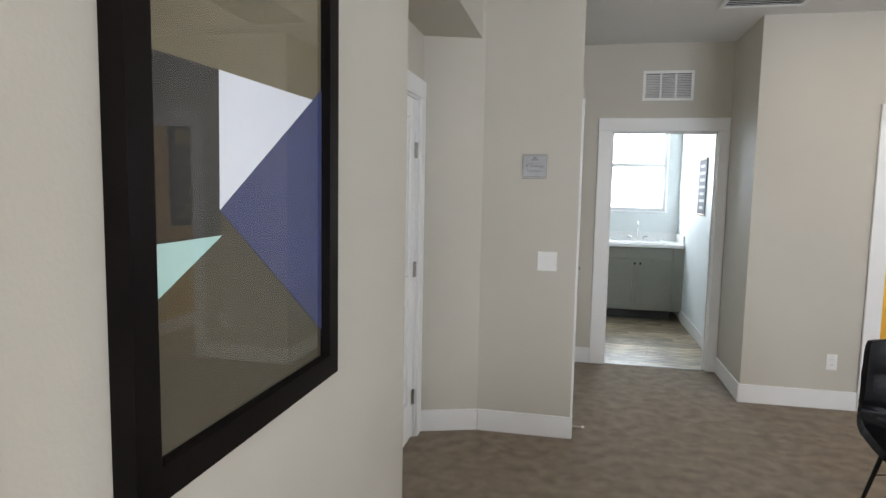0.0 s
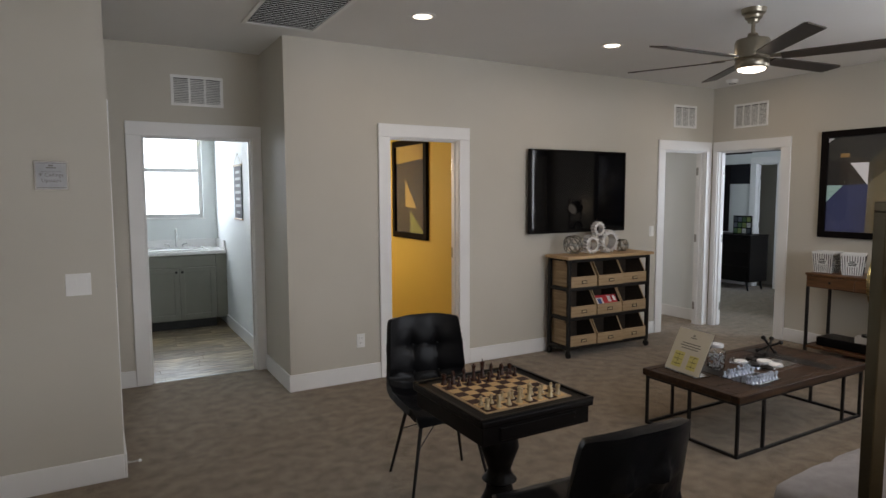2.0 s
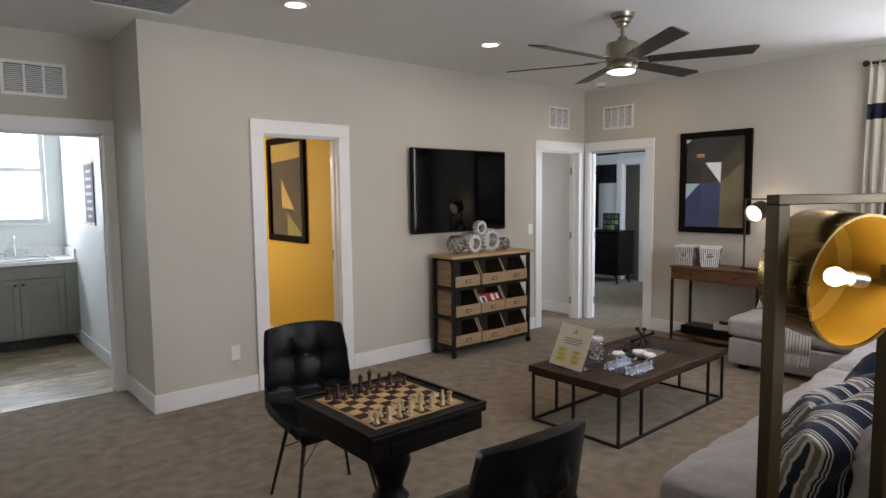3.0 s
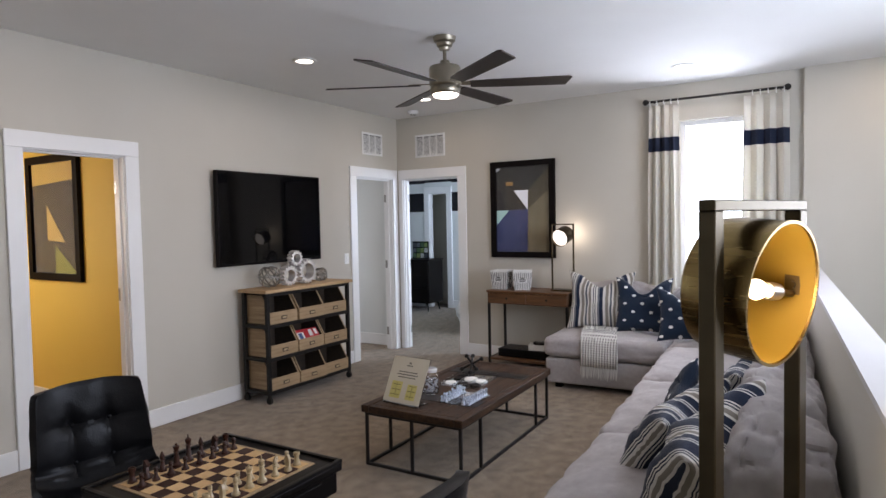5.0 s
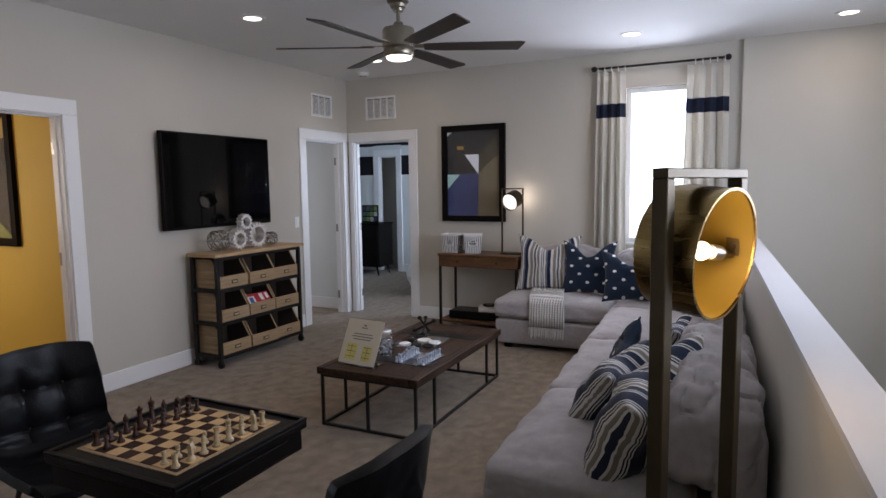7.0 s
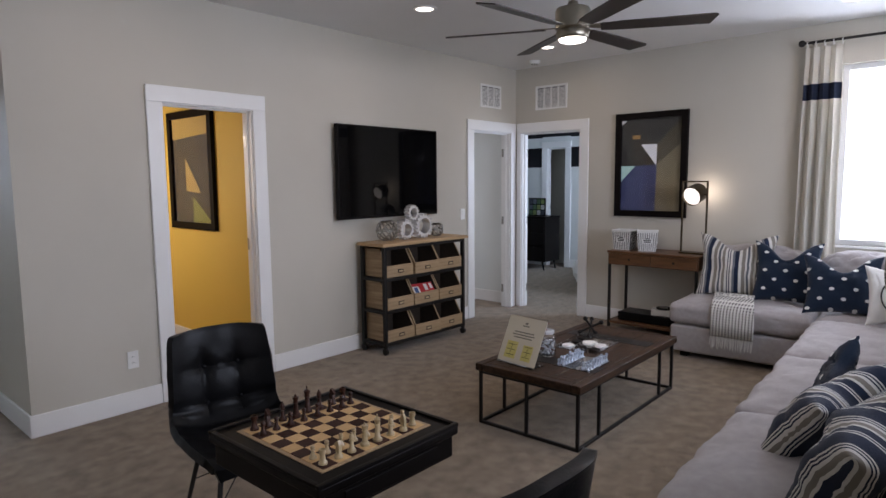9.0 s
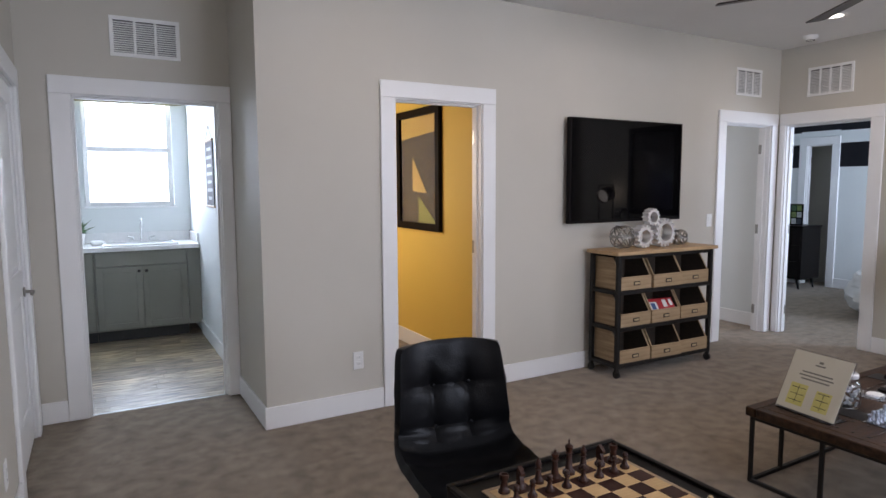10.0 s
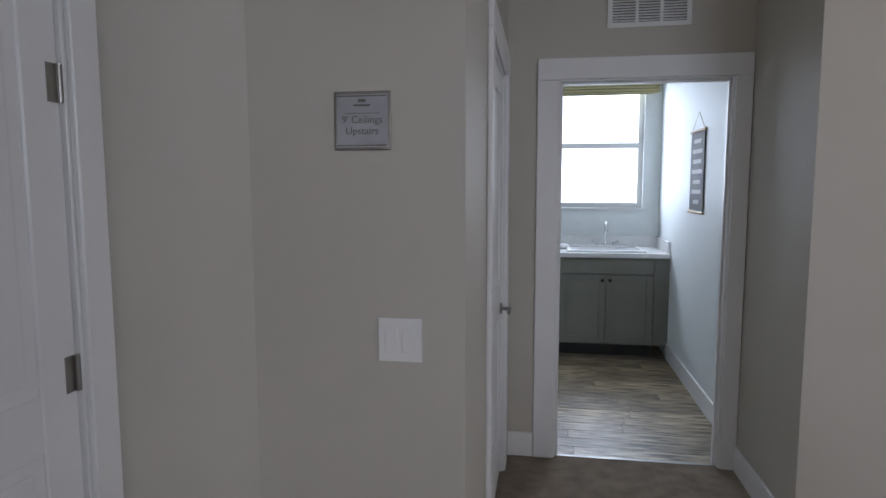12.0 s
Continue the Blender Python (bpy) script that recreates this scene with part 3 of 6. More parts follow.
def pillow_mesh(w, h, t, dent=0.0, seed=0.0, n=34, folds=0.55):
    """A square cushion standing on its edge, its corners drawn out to points: x across, z up, thickness along y."""
    bm = bmesh.new()
    lay = bm.verts.layers.float.new("cloth")
    for s in (1, -1):
        g = []
        for i in range(n + 1):
            row = []
            for j in range(n + 1):
                u, v = math.sin((i / n - 0.5) * math.pi), math.sin((j / n - 0.5) * math.pi)
                th = t / 2 * max(0.0, (1 - u * u) * (1 - v * v)) ** 0.40
                x = w / 2 * u * (1 - 0.13 * (1 - v * v))
                z = h / 2 * v * (1 - 0.13 * (1 - u * u)) - dent * max(0, v) ** 2 * math.exp(-(u / 0.45) ** 2)
                p = Vector((x, 0, z))
                th *= 1 + 0.30 * noise.noise(p * 7 + Vector((seed, s, seed)))
                # creases run from the corners and from the dented top into the filling
                edge = max(0.0, (1 - u * u) * (1 - v * v)) ** 0.5
                w1 = noise.noise(Vector((u * 2.2 + 1.5 * v, v * 1.1 - u * 2.0, seed + s)))
                w2 = noise.noise(Vector((u * 5.0 + 0.8 * noise.noise(p * 9), v * 2.0, seed * 1.7 + 4 * s)))
                th -= folds * edge * (0.020 * math.exp(-(w1 / 0.09) ** 2) + 0.010 * math.exp(-(w2 / 0.10) ** 2))
                x += folds * 0.010 * noise.noise(Vector((seed, v * 3.0, s))) * edge
                row.append(bm.verts.new((x, s * max(th, 0.0), z + h / 2)))
            g.append(row)
        # the length of cloth across each row, from its middle
        for j in range(n + 1):
            run = [0.0]
            for i in range(n):
                run.append(run[-1] + (g[i + 1][j].co - g[i][j].co).length)
            for i in range(n + 1):
                g[i][j][lay] = run[i] - run[n // 2]
        for i in range(n):
            for j in range(n):
                bm.faces.new((g[i][j], g[i + 1][j], g[i + 1][j + 1], g[i][j + 1]))
    bmesh.ops.remove_doubles(bm, verts=bm.verts, dist=0.0008)
    return bm


# -- sectional sofa, set along the half wall --
SOFA = pose(2.80, 0.855, 0, 0, 0, 3.03)
sofa = thing("sectional_sofa", "grey linen L-shaped sectional sofa beside the half wall", "sofa", SOFA)
part("base", box(0.02, 4.05, 0.04, 0.915, 0.05, 0.27, 0.02, 3), M_SOFA, sofa, smooth=True)
part("chaise_base", box(3.27, 4.13, 0.925, 2.00, 0.05, 0.27, 0.02, 3), M_SOFA, sofa, smooth=True)
for k, (x0, x1) in enumerate(((0.0, 1.035), (1.035, 2.16), (2.16, 3.25), (3.255, 4.02))):
    b = turn(puff(x1 - x0 - 0.004, 0.75, 0.21, 5, 30, 0.022, 0.012, k * 3.1, 22), Matrix.Translation(((x0 + x1) / 2, 0.585, 0.265)))
    part("seat_cushion", b, M_SOFA, sofa, smooth=True)
b = turn(puff(0.86, 1.05, 0.21, 5, 28, 0.022, 0.012, 9.0, 22), Matrix.Translation((3.685, 1.495, 0.265)))
part("seat_cushion", b, M_SOFA, sofa, smooth=True)
part("back_frame", box(0.02, 4.10, 0.0, 0.16, 0.05, 0.70, 0.03, 3), M_SOFA, sofa, smooth=True)
part("back_frame", box(3.98, 4.13, 0.17, 1.98, 0.05, 0.70, 0.03, 3), M_SOFA, sofa, smooth=True)
for k, (x0, x1) in enumerate(((0.0, 1.04), (1.04, 2.16), (2.16, 3.25), (3.25, 3.84))):
    b = turn(puff(x1 - x0 + 0.05, 0.30, 0.43, 3.6, 34, 0.02, 0.024, k * 5.7 + 1, 12), Matrix.Translation(((x0 + x1) / 2, 0.20, 0.44)) @ pose(0, 0, 0, 7, 0, 0))
    part("back_cushion", b, M_SOFA, sofa, smooth=True)
for k, (y0, y1) in enumerate(((0.26, 1.05), (1.06, 1.95))):
    b = turn(puff(0.25, y1 - y0, 0.44, 3.6, 26, 0.03, 0.024, k * 4.7 + 2), Matrix.Translation((3.94, (y0 + y1) / 2, 0.44)) @ pose(0, 0, 0, 0, 9, 0))
    part("back_cushion", b, M_SOFA, sofa, smooth=True)
for x, y in ((0.1, 0.1), (0.1, 0.84), (1.9, 0.84), (3.36, 1.9), (4.03, 1.9), (4.0, 0.1)):
    part("foot", box(x - 0.03, x + 0.03, y - 0.03, y + 0.03, 0, 0.06), M_EBONY, sofa, "black block foot")


def pillow(label, m, material, w=0.5, h=0.5, t=0.17, dent=0.0, seed=0.0):
    ob = solid("throw_pillow", pillow_mesh(w, h, t, dent, seed), material, label, "pillow", m, "sofa pillows", True)
    return ob


pillow("navy, cream and taupe striped pillow leaning on the sofa back", pose(3.10, 1.355, 0.455, -29, 14, 162), M_STRIPE, 0.58, 0.47, 0.26, 0.03, 1)
pillow("navy, cream and taupe striped pillow slumped on the sofa seat", pose(3.54, 1.565, 0.452, -40, 9, 160), M_STRIPE, 0.53, 0.42, 0.21, 0.05, 2)
pillow("small navy pillow with white dots on the sofa seat", pose(4.18, 1.58, 0.475, -26, 32, 172), M_DOTS, 0.33, 0.28, 0.13, 0.02, 3)
pillow("navy and cream striped pillow against the sofa back", pose(3.98, 1.33, 0.475, -24, 12, 168), M_STRIPE, 0.50, 0.46, 0.18, 0.05, 6)
pillow("navy pillow with white dots behind the striped pillows", pose(4.40, 1.27, 0.475, -22, 6, 176), M_DOTS, 0.42, 0.40, 0.16, 0.05, 9)
pillow("grey, navy and cream striped pillow on the chaise", pose(6.40, 2.66, 0.475, -16, 0, -82), M_STRIPE2, 0.62, 0.56, 0.19, 0.13, 5)
pillow("navy pillow with white dots and a dented top", pose(6.34, 2.26, 0.475, -18, 0, -84), M_DOTS, 0.50, 0.52, 0.18, 0.14, 6)
pillow("navy pillow with white dots leaning in the sofa corner", pose(6.16, 1.83, 0.470, -22, 0, -76), M_DOTS, 0.52, 0.47, 0.18, 0.13, 7)
_rp = pillow("off-white pillow with a black ring on the sofa seat", pose(6.0, 1.46, 0.470, -15, 0, -70), M_WHITE, 0.42, 0.42, 0.15, 0.03, 8)
_ring = bmesh.new()
for k in range(36):
    a0, a1 = 2 * math.pi * k / 36, 2 * math.pi * (k + 1) / 36
    pts = [(0.125 * math.cos(a0), 0.125 * math.sin(a0)), (0.135 * math.cos(a0), 0.135 * math.sin(a0)), (0.135 * math.cos(a1), 0.135 * math.sin(a1)), (0.125 * math.cos(a1), 0.125 * math.sin(a1))]
    _ring.faces.new([_ring.verts.new((x, -0.066 - 0.01 * (0.14 - math.hypot(x, z)) / 0.14, z + 0.20)) for x, z in pts])
part("printed_ring", _ring, M_INK, _rp, "thin black printed ring")


def throw():
    """A woven throw over the chaise's front edge, with fringe."""
    root = thing("throw_blanket", "black and white woven throw with fringe over the chaise", "throw")
    prof = [(6.42, 0.506), (6.32, 0.511), (6.18, 0.510), (6.05, 0.498), (5.985, 0.472), (5.958, 0.43), (5.948, 0.33), (5.945, 0.235)]
    bm = bmesh.new()
    cols = 24
    g = []
    for i, (x, z) in enumerate(prof):
        row = []
        for k in range(cols + 1):
            y = 2.37 + 0.32 * k / cols + 0.30 * (x - 5.945) + (0.015 if i < 3 else 0.0) * math.sin(k)
            f = 0.008 * math.sin(k * 1.3 + i * 0.5) * (0.4 + i / 6)
            row.append(bm.verts.new((x - (abs(f) if i > 3 else 0), y, z + (abs(f) if i <= 3 else 0))))
        g.append(row)
    for a, b in zip(g, g[1:]):
        for k in range(cols):
            bm.faces.new((a[k], a[k + 1], b[k + 1], b[k]))
    ob = part("cloth", bm, M_THROW, root, smooth=True)
    md = ob.modifiers.new("thickness", "SOLIDIFY")
    md.thickness, md.offset = 0.006, 1.0
    fr = bmesh.new()
    for k in range(44):
        y = 2.372 + 0.316 * k / 43
        rod(fr, (5.944, y, 0.237), (5.936 - 0.01 * random.random(), y + random.uniform(-0.008, 0.008), 0.140 + random.uniform(-0.015, 0.02)), 0.0032, 0.0022, 5)
    part("fringe", fr, mat("cream_yarn", (0.55, 0.54, 0.51), (0.62, 0.61, 0.58), 60, 0.95), root, "cream yarn fringe")


throw()


# -- chairs and chess table --
def dining_chair(m, label):
    root = thing("dining_chair", label, "chair", m, "chairs at the chess table")
    prof = [(0.262, 0.415), (0.255, 0.452), (0.20, 0.468), (0.06, 0.455), (-0.08, 0.446), (-0.165, 0.462), (-0.212, 0.52), (-0.235, 0.60), (-0.252, 0.69), (-0.270, 0.78), (-0.284, 0.855), (-0.290, 0.872)]
    half = [0.185, 0.20, 0.215, 0.226, 0.229, 0.227, 0.223, 0.217, 0.211, 0.205, 0.199, 0.190]
    rows, cols = 84, 44
    buttons = [(sx, sz) for sz in (0.555, 0.705) for sx in (-0.072, 0.072)]
    bm = bmesh.new()
    g = []
    for i in range(rows + 1):
        f = i / rows * (len(prof) - 1)
        k = min(int(f), len(prof) - 2)
        w = f - k
        y, z = prof[k][0] * (1 - w) + prof[k + 1][0] * w, prof[k][1] * (1 - w) + prof[k + 1][1] * w
        hw = half[k] * (1 - w) + half[k + 1] * w
        back = min(1, max(0, (z - 0.47) / 0.12)) if i > rows / 2 else 0
        row = []
        for j in range(cols + 1):
            u = 2 * j / cols - 1
            e = abs(u) ** 3
            x = hw * u
            dy = back * (0.055 * e)
            dz = (1 - back) * 0.050 * e * min(1, i / rows * 3) - 0.020 * e * min(1, max(0, (z - 0.80) / 0.06))
            d = 0.0
            if back > 0.2 and abs(u) < 0.97:
                for bx, bz in buttons:
                    d -= 0.013 * math.exp(-(((x - bx) / 0.028) ** 2 + ((z - bz) / 0.026) ** 2))
                for bz in (0.555, 0.705):
                    d -= 0.007 * math.exp(-((z - bz) / 0.007) ** 2) + 0.006 * math.exp(-((z - bz) / 0.035) ** 2)
                for bx in (-0.072, 0.072):
                    d -= (0.006 * math.exp(-((x - bx) / 0.008) ** 2) + 0.005 * math.exp(-((x - bx) / 0.03) ** 2)) * min(1, max(0, (0.80 - z) / 0.05))
                # leather drawn into small pleats round each button
                for bx, bz in buttons:
                    rr = math.hypot(x - bx, z - bz)
                    if rr < 0.07:
                        d += 0.0025 * math.sin(9 * math.atan2(z - bz, x - bx)) * math.exp(-((rr - 0.028) / 0.020) ** 2)
                d = (d + 0.014) * (1 - u * u) ** 0.7
            elif not back:
                d += 0.012 * (1 - u * u)
            d += 0.002 * noise.noise(Vector((x * 16, z * 16, y * 16)))
            row.append(bm.verts.new((x, y + dy + d * back, z + dz + d * (1 - back))))
        g.append(row)
    for a, b in zip(g, g[1:]):
        for j in range(cols):
            bm.faces.new((a[j], a[j + 1], b[j + 1], b[j]))
    sh = part("seat_shell", bm, M_LEATHER, root, smooth=True)
    md = sh.modifiers.new("thickness", "SOLIDIFY")
    md.thickness, md.offset = 0.034, -1.0
    bv = sh.modifiers.new("soft_edge", "BEVEL")
    bv.width, bv.segments, bv.limit_method, bv.angle_limit = 0.010, 3, "ANGLE", radians(50)
    for bx, bz in buttons:
        y = -0.222 - (bz - 0.56) * 0.19
        part("button", turn(lathe([(0.0, 0.004), (0.007, 0.002), (0.009, -0.003)], 10), pose(bx, y + 0.008, bz, -90, 0, 0)), M_LEATHER, root)
    for sx in (-1, 1):
        for sy in (-1, 1):
            part("leg", rod(bmesh.new(), (sx * 0.13, sy * 0.12, 0.435), (sx * 0.215, sy * 0.215, 0.0), 0.011, 0.007), M_IRON, root, "tapered black metal leg")
    part("seat_plate", box(-0.15, 0.15, -0.14, 0.14, 0.415, 0.428), M_IRON, root)
    mid = [(sx * 0.165, sy * 0.16, 0.26) for sx, sy in ((-1, -1), (1, -1), (1, 1), (-1, 1))]
    for k in range(4):
        c = Vector((0, 0, 0.36)) + Vector((mid[k][0] * 0.15, mid[k][1] * 0.15, 0))
        part("wire_brace", rods([(mid[k], (c.x, c.y, 0.345)), ((c.x, c.y, 0.345), (mid[k][0] * 0.8, mid[k][1] * 0.8, 0.418))], 0.0028, 6), M_IRON, root)
    return root


dining_chair(pose(2.130, 3.27, 0, 0, 0, 170), "black tufted leather chair on thin black metal legs")
dining_chair(pose(1.965, 1.975, 0, 0, 0, -3), "black leather bucket chair with its back to the sofa side")

TX, TY, TZ = 1.94, 2.425, 0.775
table = thing("chess_table", "black stained game table with an inlaid chess board", "table", pose(TX, TY, 0, 0, 0, 0.5))
part("tabletop", box(-0.255, 0.255, -0.258, 0.258, TZ - 0.028, TZ, 0.007, 3), M_EBONY, table, smooth=True)
for b in (box(-0.255, 0.255, -0.258, -0.243, TZ - 0.004, TZ + 0.007, 0.003, 2), box(-0.255, 0.255, 0.243, 0.258, TZ - 0.004, TZ + 0.007, 0.003, 2), box(-0.255, -0.240, -0.243, 0.243, TZ - 0.004, TZ + 0.0065, 0.003, 2), box(0.240, 0.255, -0.243, 0.243, TZ - 0.004, TZ + 0.0065, 0.003, 2)):
    part("raised_rim", b, M_EBONY, table, smooth=True)
part("apron", box(-0.242, 0.242, -0.245, 0.245, TZ - 0.095, TZ - 0.028, 0.004, 2), M_EBONY, table)
for s in (-1, 1):
    dr = part("drawer", box(-0.17, 0.17, s * 0.245, s * 0.251, TZ - 0.085, TZ - 0.040, 0.002, 1), M_EBONY, table)
    part("knob", turn(lathe([(0.0, 0.016), (0.008, 0.013), (0.009, 0.008), (0.004, 0.0)], 10), pose(0, s * 0.25, TZ - 0.062, -90 * -s, 0, 0)), M_IRON, dr)
part("column", lathe([(0.11, 0.10), (0.115, 0.13), (0.07, 0.15), (0.055, 0.17), (0.075, 0.20), (0.088, 0.25), (0.082, 0.31), (0.055, 0.37), (0.050, 0.40), (0.070, 0.415), (0.052, 0.435), (0.046, 0.46), (0.060, 0.50), (0.078, 0.55), (0.070, 0.60), (0.058, 0.63), (0.090, 0.655), (0.095, 0.68)], 28), M_EBONY, table, "turned black pedestal column", True)
part("plinth", box(-0.13, 0.13, -0.13, 0.13, 0.055, 0.105, 0.012, 2), M_EBONY, table)
for a in range(4):
    b = prism([(0.08, 0.10), (0.14, 0.10), (0.22, 0.055), (0.25, 0.02), (0.25, 0.0), (0.21, 0.0), (0.17, 0.035), (0.08, 0.05)], "y", -0.028, 0.028)
    part("foot", turn(b, pose(0, 0, 0, 0, 0, 45 + 90 * a)), M_EBONY, table)
BD = 0.0465
M_LIGHTSQ = vary(mat("maple_square", (0.60, 0.37, 0.17), (0.70, 0.46, 0.23), 30, 0.45, 0.05, 80, stretch=(1, 6, 1), spec=0.12), 0.10)
M_DARKSQ = vary(mat("walnut_square", (0.032, 0.011, 0.008), (0.060, 0.021, 0.014), 30, 0.45, 0.05, 80, stretch=(1, 6, 1), spec=0.12), 0.15)
part("board_border", box(-4 * BD - 0.012, 4 * BD + 0.012, -4 * BD - 0.012, 4 * BD + 0.012, TZ - 0.002, TZ + 0.0025), mat("inlay_border", (0.28, 0.17, 0.09), (0.45, 0.30, 0.16), 120, 0.4), table)
_sq = {c: mesh_of("square", box(-BD / 2 + 0.0004, BD / 2 - 0.0004, -BD / 2 + 0.0004, BD / 2 - 0.0004, 0, 0.003), m) for c, m in ((0, M_DARKSQ), (1, M_LIGHTSQ))}
for i in range(8):
    for j in range(8):
        o = new("square", _sq[(i + j) % 2])
        o.parent = table
        o.matrix_basis = pose((i - 3.5) * BD, (j - 3.5) * BD, TZ + 0.001)

PIECES = {
    "pawn": [(0.0, 0), (0.0125, 0), (0.0125, 0.005), (0.009, 0.009), (0.0055, 0.018), (0.005, 0.026), (0.0085, 0.028), (0.005, 0.030), (0.0078, 0.036), (0.006, 0.042), (0, 0.044)],
    "rook": [(0.0, 0), (0.0145, 0), (0.0145, 0.006), (0.010, 0.011), (0.008, 0.030), (0.0115, 0.036), (0.0115, 0.047), (0.008, 0.047), (0.008, 0.043), (0, 0.043)],
    "bishop": [(0.0, 0), (0.0145, 0), (0.0145, 0.006), (0.009, 0.012), (0.006, 0.034), (0.010, 0.037), (0.006, 0.040), (0.0085, 0.049), (0.005, 0.058), (0.0025, 0.061), (0.003, 0.064), (0, 0.066)],
    "queen": [(0.0, 0), (0.016, 0), (0.016, 0.007), (0.010, 0.013), (0.0065, 0.046), (0.0105, 0.050), (0.007, 0.053), (0.0115, 0.068), (0.008, 0.068), (0.003, 0.071), (0.0035, 0.076), (0, 0.078)],
    "king": [(0.0, 0), (0.0165, 0), (0.0165, 0.007), (0.010, 0.014), (0.007, 0.052), (0.011, 0.056), (0.0075, 0.059), (0.0115, 0.074), (0.006, 0.079), (0.002, 0.080), (0.002, 0.092), (0, 0.092)],
}
M_PDARK = mat("dark_rosewood", (0.030, 0.011, 0.007), (0.060, 0.022, 0.013), 40, 0.42, spec=0.25, coat=0.05)
M_PLIGHT = mat("boxwood", (0.40, 0.29, 0.155), (0.50, 0.38, 0.22), 40, 0.35, coat=0.2)


def knight_mesh():
    bm = lathe([(0.0, 0), (0.0145, 0), (0.0145, 0.006), (0.010, 0.012), (0.009, 0.018), (0, 0.018)], 14)
    head = prism([(-0.009, 0.017), (0.009, 0.017), (0.008, 0.030), (0.004, 0.036), (0.013, 0.036), (0.014, 0.043), (0.004, 0.053), (-0.002, 0.057), (-0.007, 0.050), (-0.010, 0.036)], "y", -0.0055, 0.0055)
    me = bpy.data.meshes.new("tmp")
    head.to_mesh(me)
    head.free()
    bm.from_mesh(me)
    return bm


_orders = ["rook", "knight", "bishop", "queen", "king", "bishop", "knight", "rook"]
_pm = {}
for col, mt in (("dark", M_PDARK), ("light", M_PLIGHT)):
    for kind in list(PIECES) + ["knight"]:
        _pm[col, kind] = mesh_of(kind, knight_mesh() if kind == "knight" else lathe(PIECES[kind], 14), mt, True)
for col, back, front in (("light", 0, 1), ("dark", 7, 6)):
    for i in range(8):
        for j, kind in ((back, _orders[i]), (front, "pawn")):
            o = new("chess_" + kind, _pm[col, kind])
            o.matrix_basis = pose(TX + (i - 3.5) * BD + random.uniform(-0.004, 0.004), TY + (j - 3.5) * BD + random.uniform(-0.004, 0.004), TZ + 0.004, 0, 0, (90 if col == "light" else -90) + random.uniform(-12, 12)) @ Matrix.Scale(0.82 if col == "light" else 0.90, 4)
            tagged(o, ("pale boxwood " if col == "light" else "dark rosewood ") + kind + " standing on the chess board", "chess piece", col + " chess pieces")


# -- coffee table --
CT = pose(3.752, 2.636, 0, 0, 0, 0.9)
CL, CWD, CZ = 1.405, 0.715, 0.38
ct = thing("coffee_table", "dark rustic plank coffee table on a black iron frame", "coffee table", CT)
_pl = [mesh_of("plank", box(0.055, CL - 0.055, 0, (CWD - 0.11) / 4 - 0.003, 0, 0.036, 0.0015, 1), M_WALNUT)]
vary(M_WALNUT, 0.22)
for k in range(4):
    o = new("plank", _pl[0])
    o.parent = ct
    o.matrix_basis = pose(0, 0.055 + k * (CWD - 0.11) / 4 + 0.0015, CZ - 0.038)
for n_, b in (("edge_board", box(0, CL, 0, 0.053, CZ - 0.045, CZ, 0.004, 1)), ("edge_board", box(0, CL, CWD - 0.053, CWD, CZ - 0.045, CZ, 0.004, 1)), ("end_board", box(0, 0.053, 0.055, CWD - 0.055, CZ - 0.045, CZ - 0.001, 0.004, 1)), ("end_board", box(CL - 0.053, CL, 0.055, CWD - 0.055, CZ - 0.045, CZ - 0.001, 0.004, 1))):
    part(n_, b, M_WALNUT, ct)
for x in (0.335, CL - 0.335):
    part("iron_strap", box(x - 0.062, x + 0.062, 0.055, CWD - 0.055, CZ - 0.003, CZ + 0.001, 0.001, 1), M_IRON, ct, "black iron strap across the planks")
for x in (0.105, 0.235, CL - 0.235, CL - 0.105):
    for k in range(9):
        part("rivet", turn(lathe([(0.009, 0), (0.007, 0.003), (0, 0.004)], 8), Matrix.Translation((x, 0.085 + k * 0.064, CZ - 0.003))), M_IRON, ct)
S = 0.009


def tube(a, b, r=S):
    lo, hi = [min(p, q) - r for p, q in zip(a, b)], [max(p, q) + r for p, q in zip(a, b)]
    return box(lo[0], hi[0], lo[1], hi[1], lo[2], hi[2], 0.002, 1)


i0, i1, j0, j1 = 0.025, CL - 0.025, 0.025, CWD - 0.025
for x, y in ((i0, j0), (i1, j0), (i0, j1), (i1, j1), (i0, CWD * 0.50), (i0 + 0.25, j0), (i1 - 0.22, j0), (i0 + 0.25, j1), (i1 - 0.22, j1), (i1, CWD * 0.50)):
    part("leg", tube((x, y, S), (x, y, CZ - 0.055)), M_IRON, ct)
for a, b in (((i0, j0, S), (i1, j0, S)), ((i0, j1, S), (i1, j1, S)), ((i0, j0, S), (i0, j1, S)), ((i1, j0, S), (i1, j1, S))):
    part("floor_rail", tube(a, b), M_IRON, ct)
    part("top_rail", tube((a[0], a[1], CZ - 0.054), (b[0], b[1], CZ - 0.054)), M_IRON, ct)


def on_table(x, y, rz=0.0, z=CZ):
    return CT @ pose(x, y, z, 0, 0, rz)


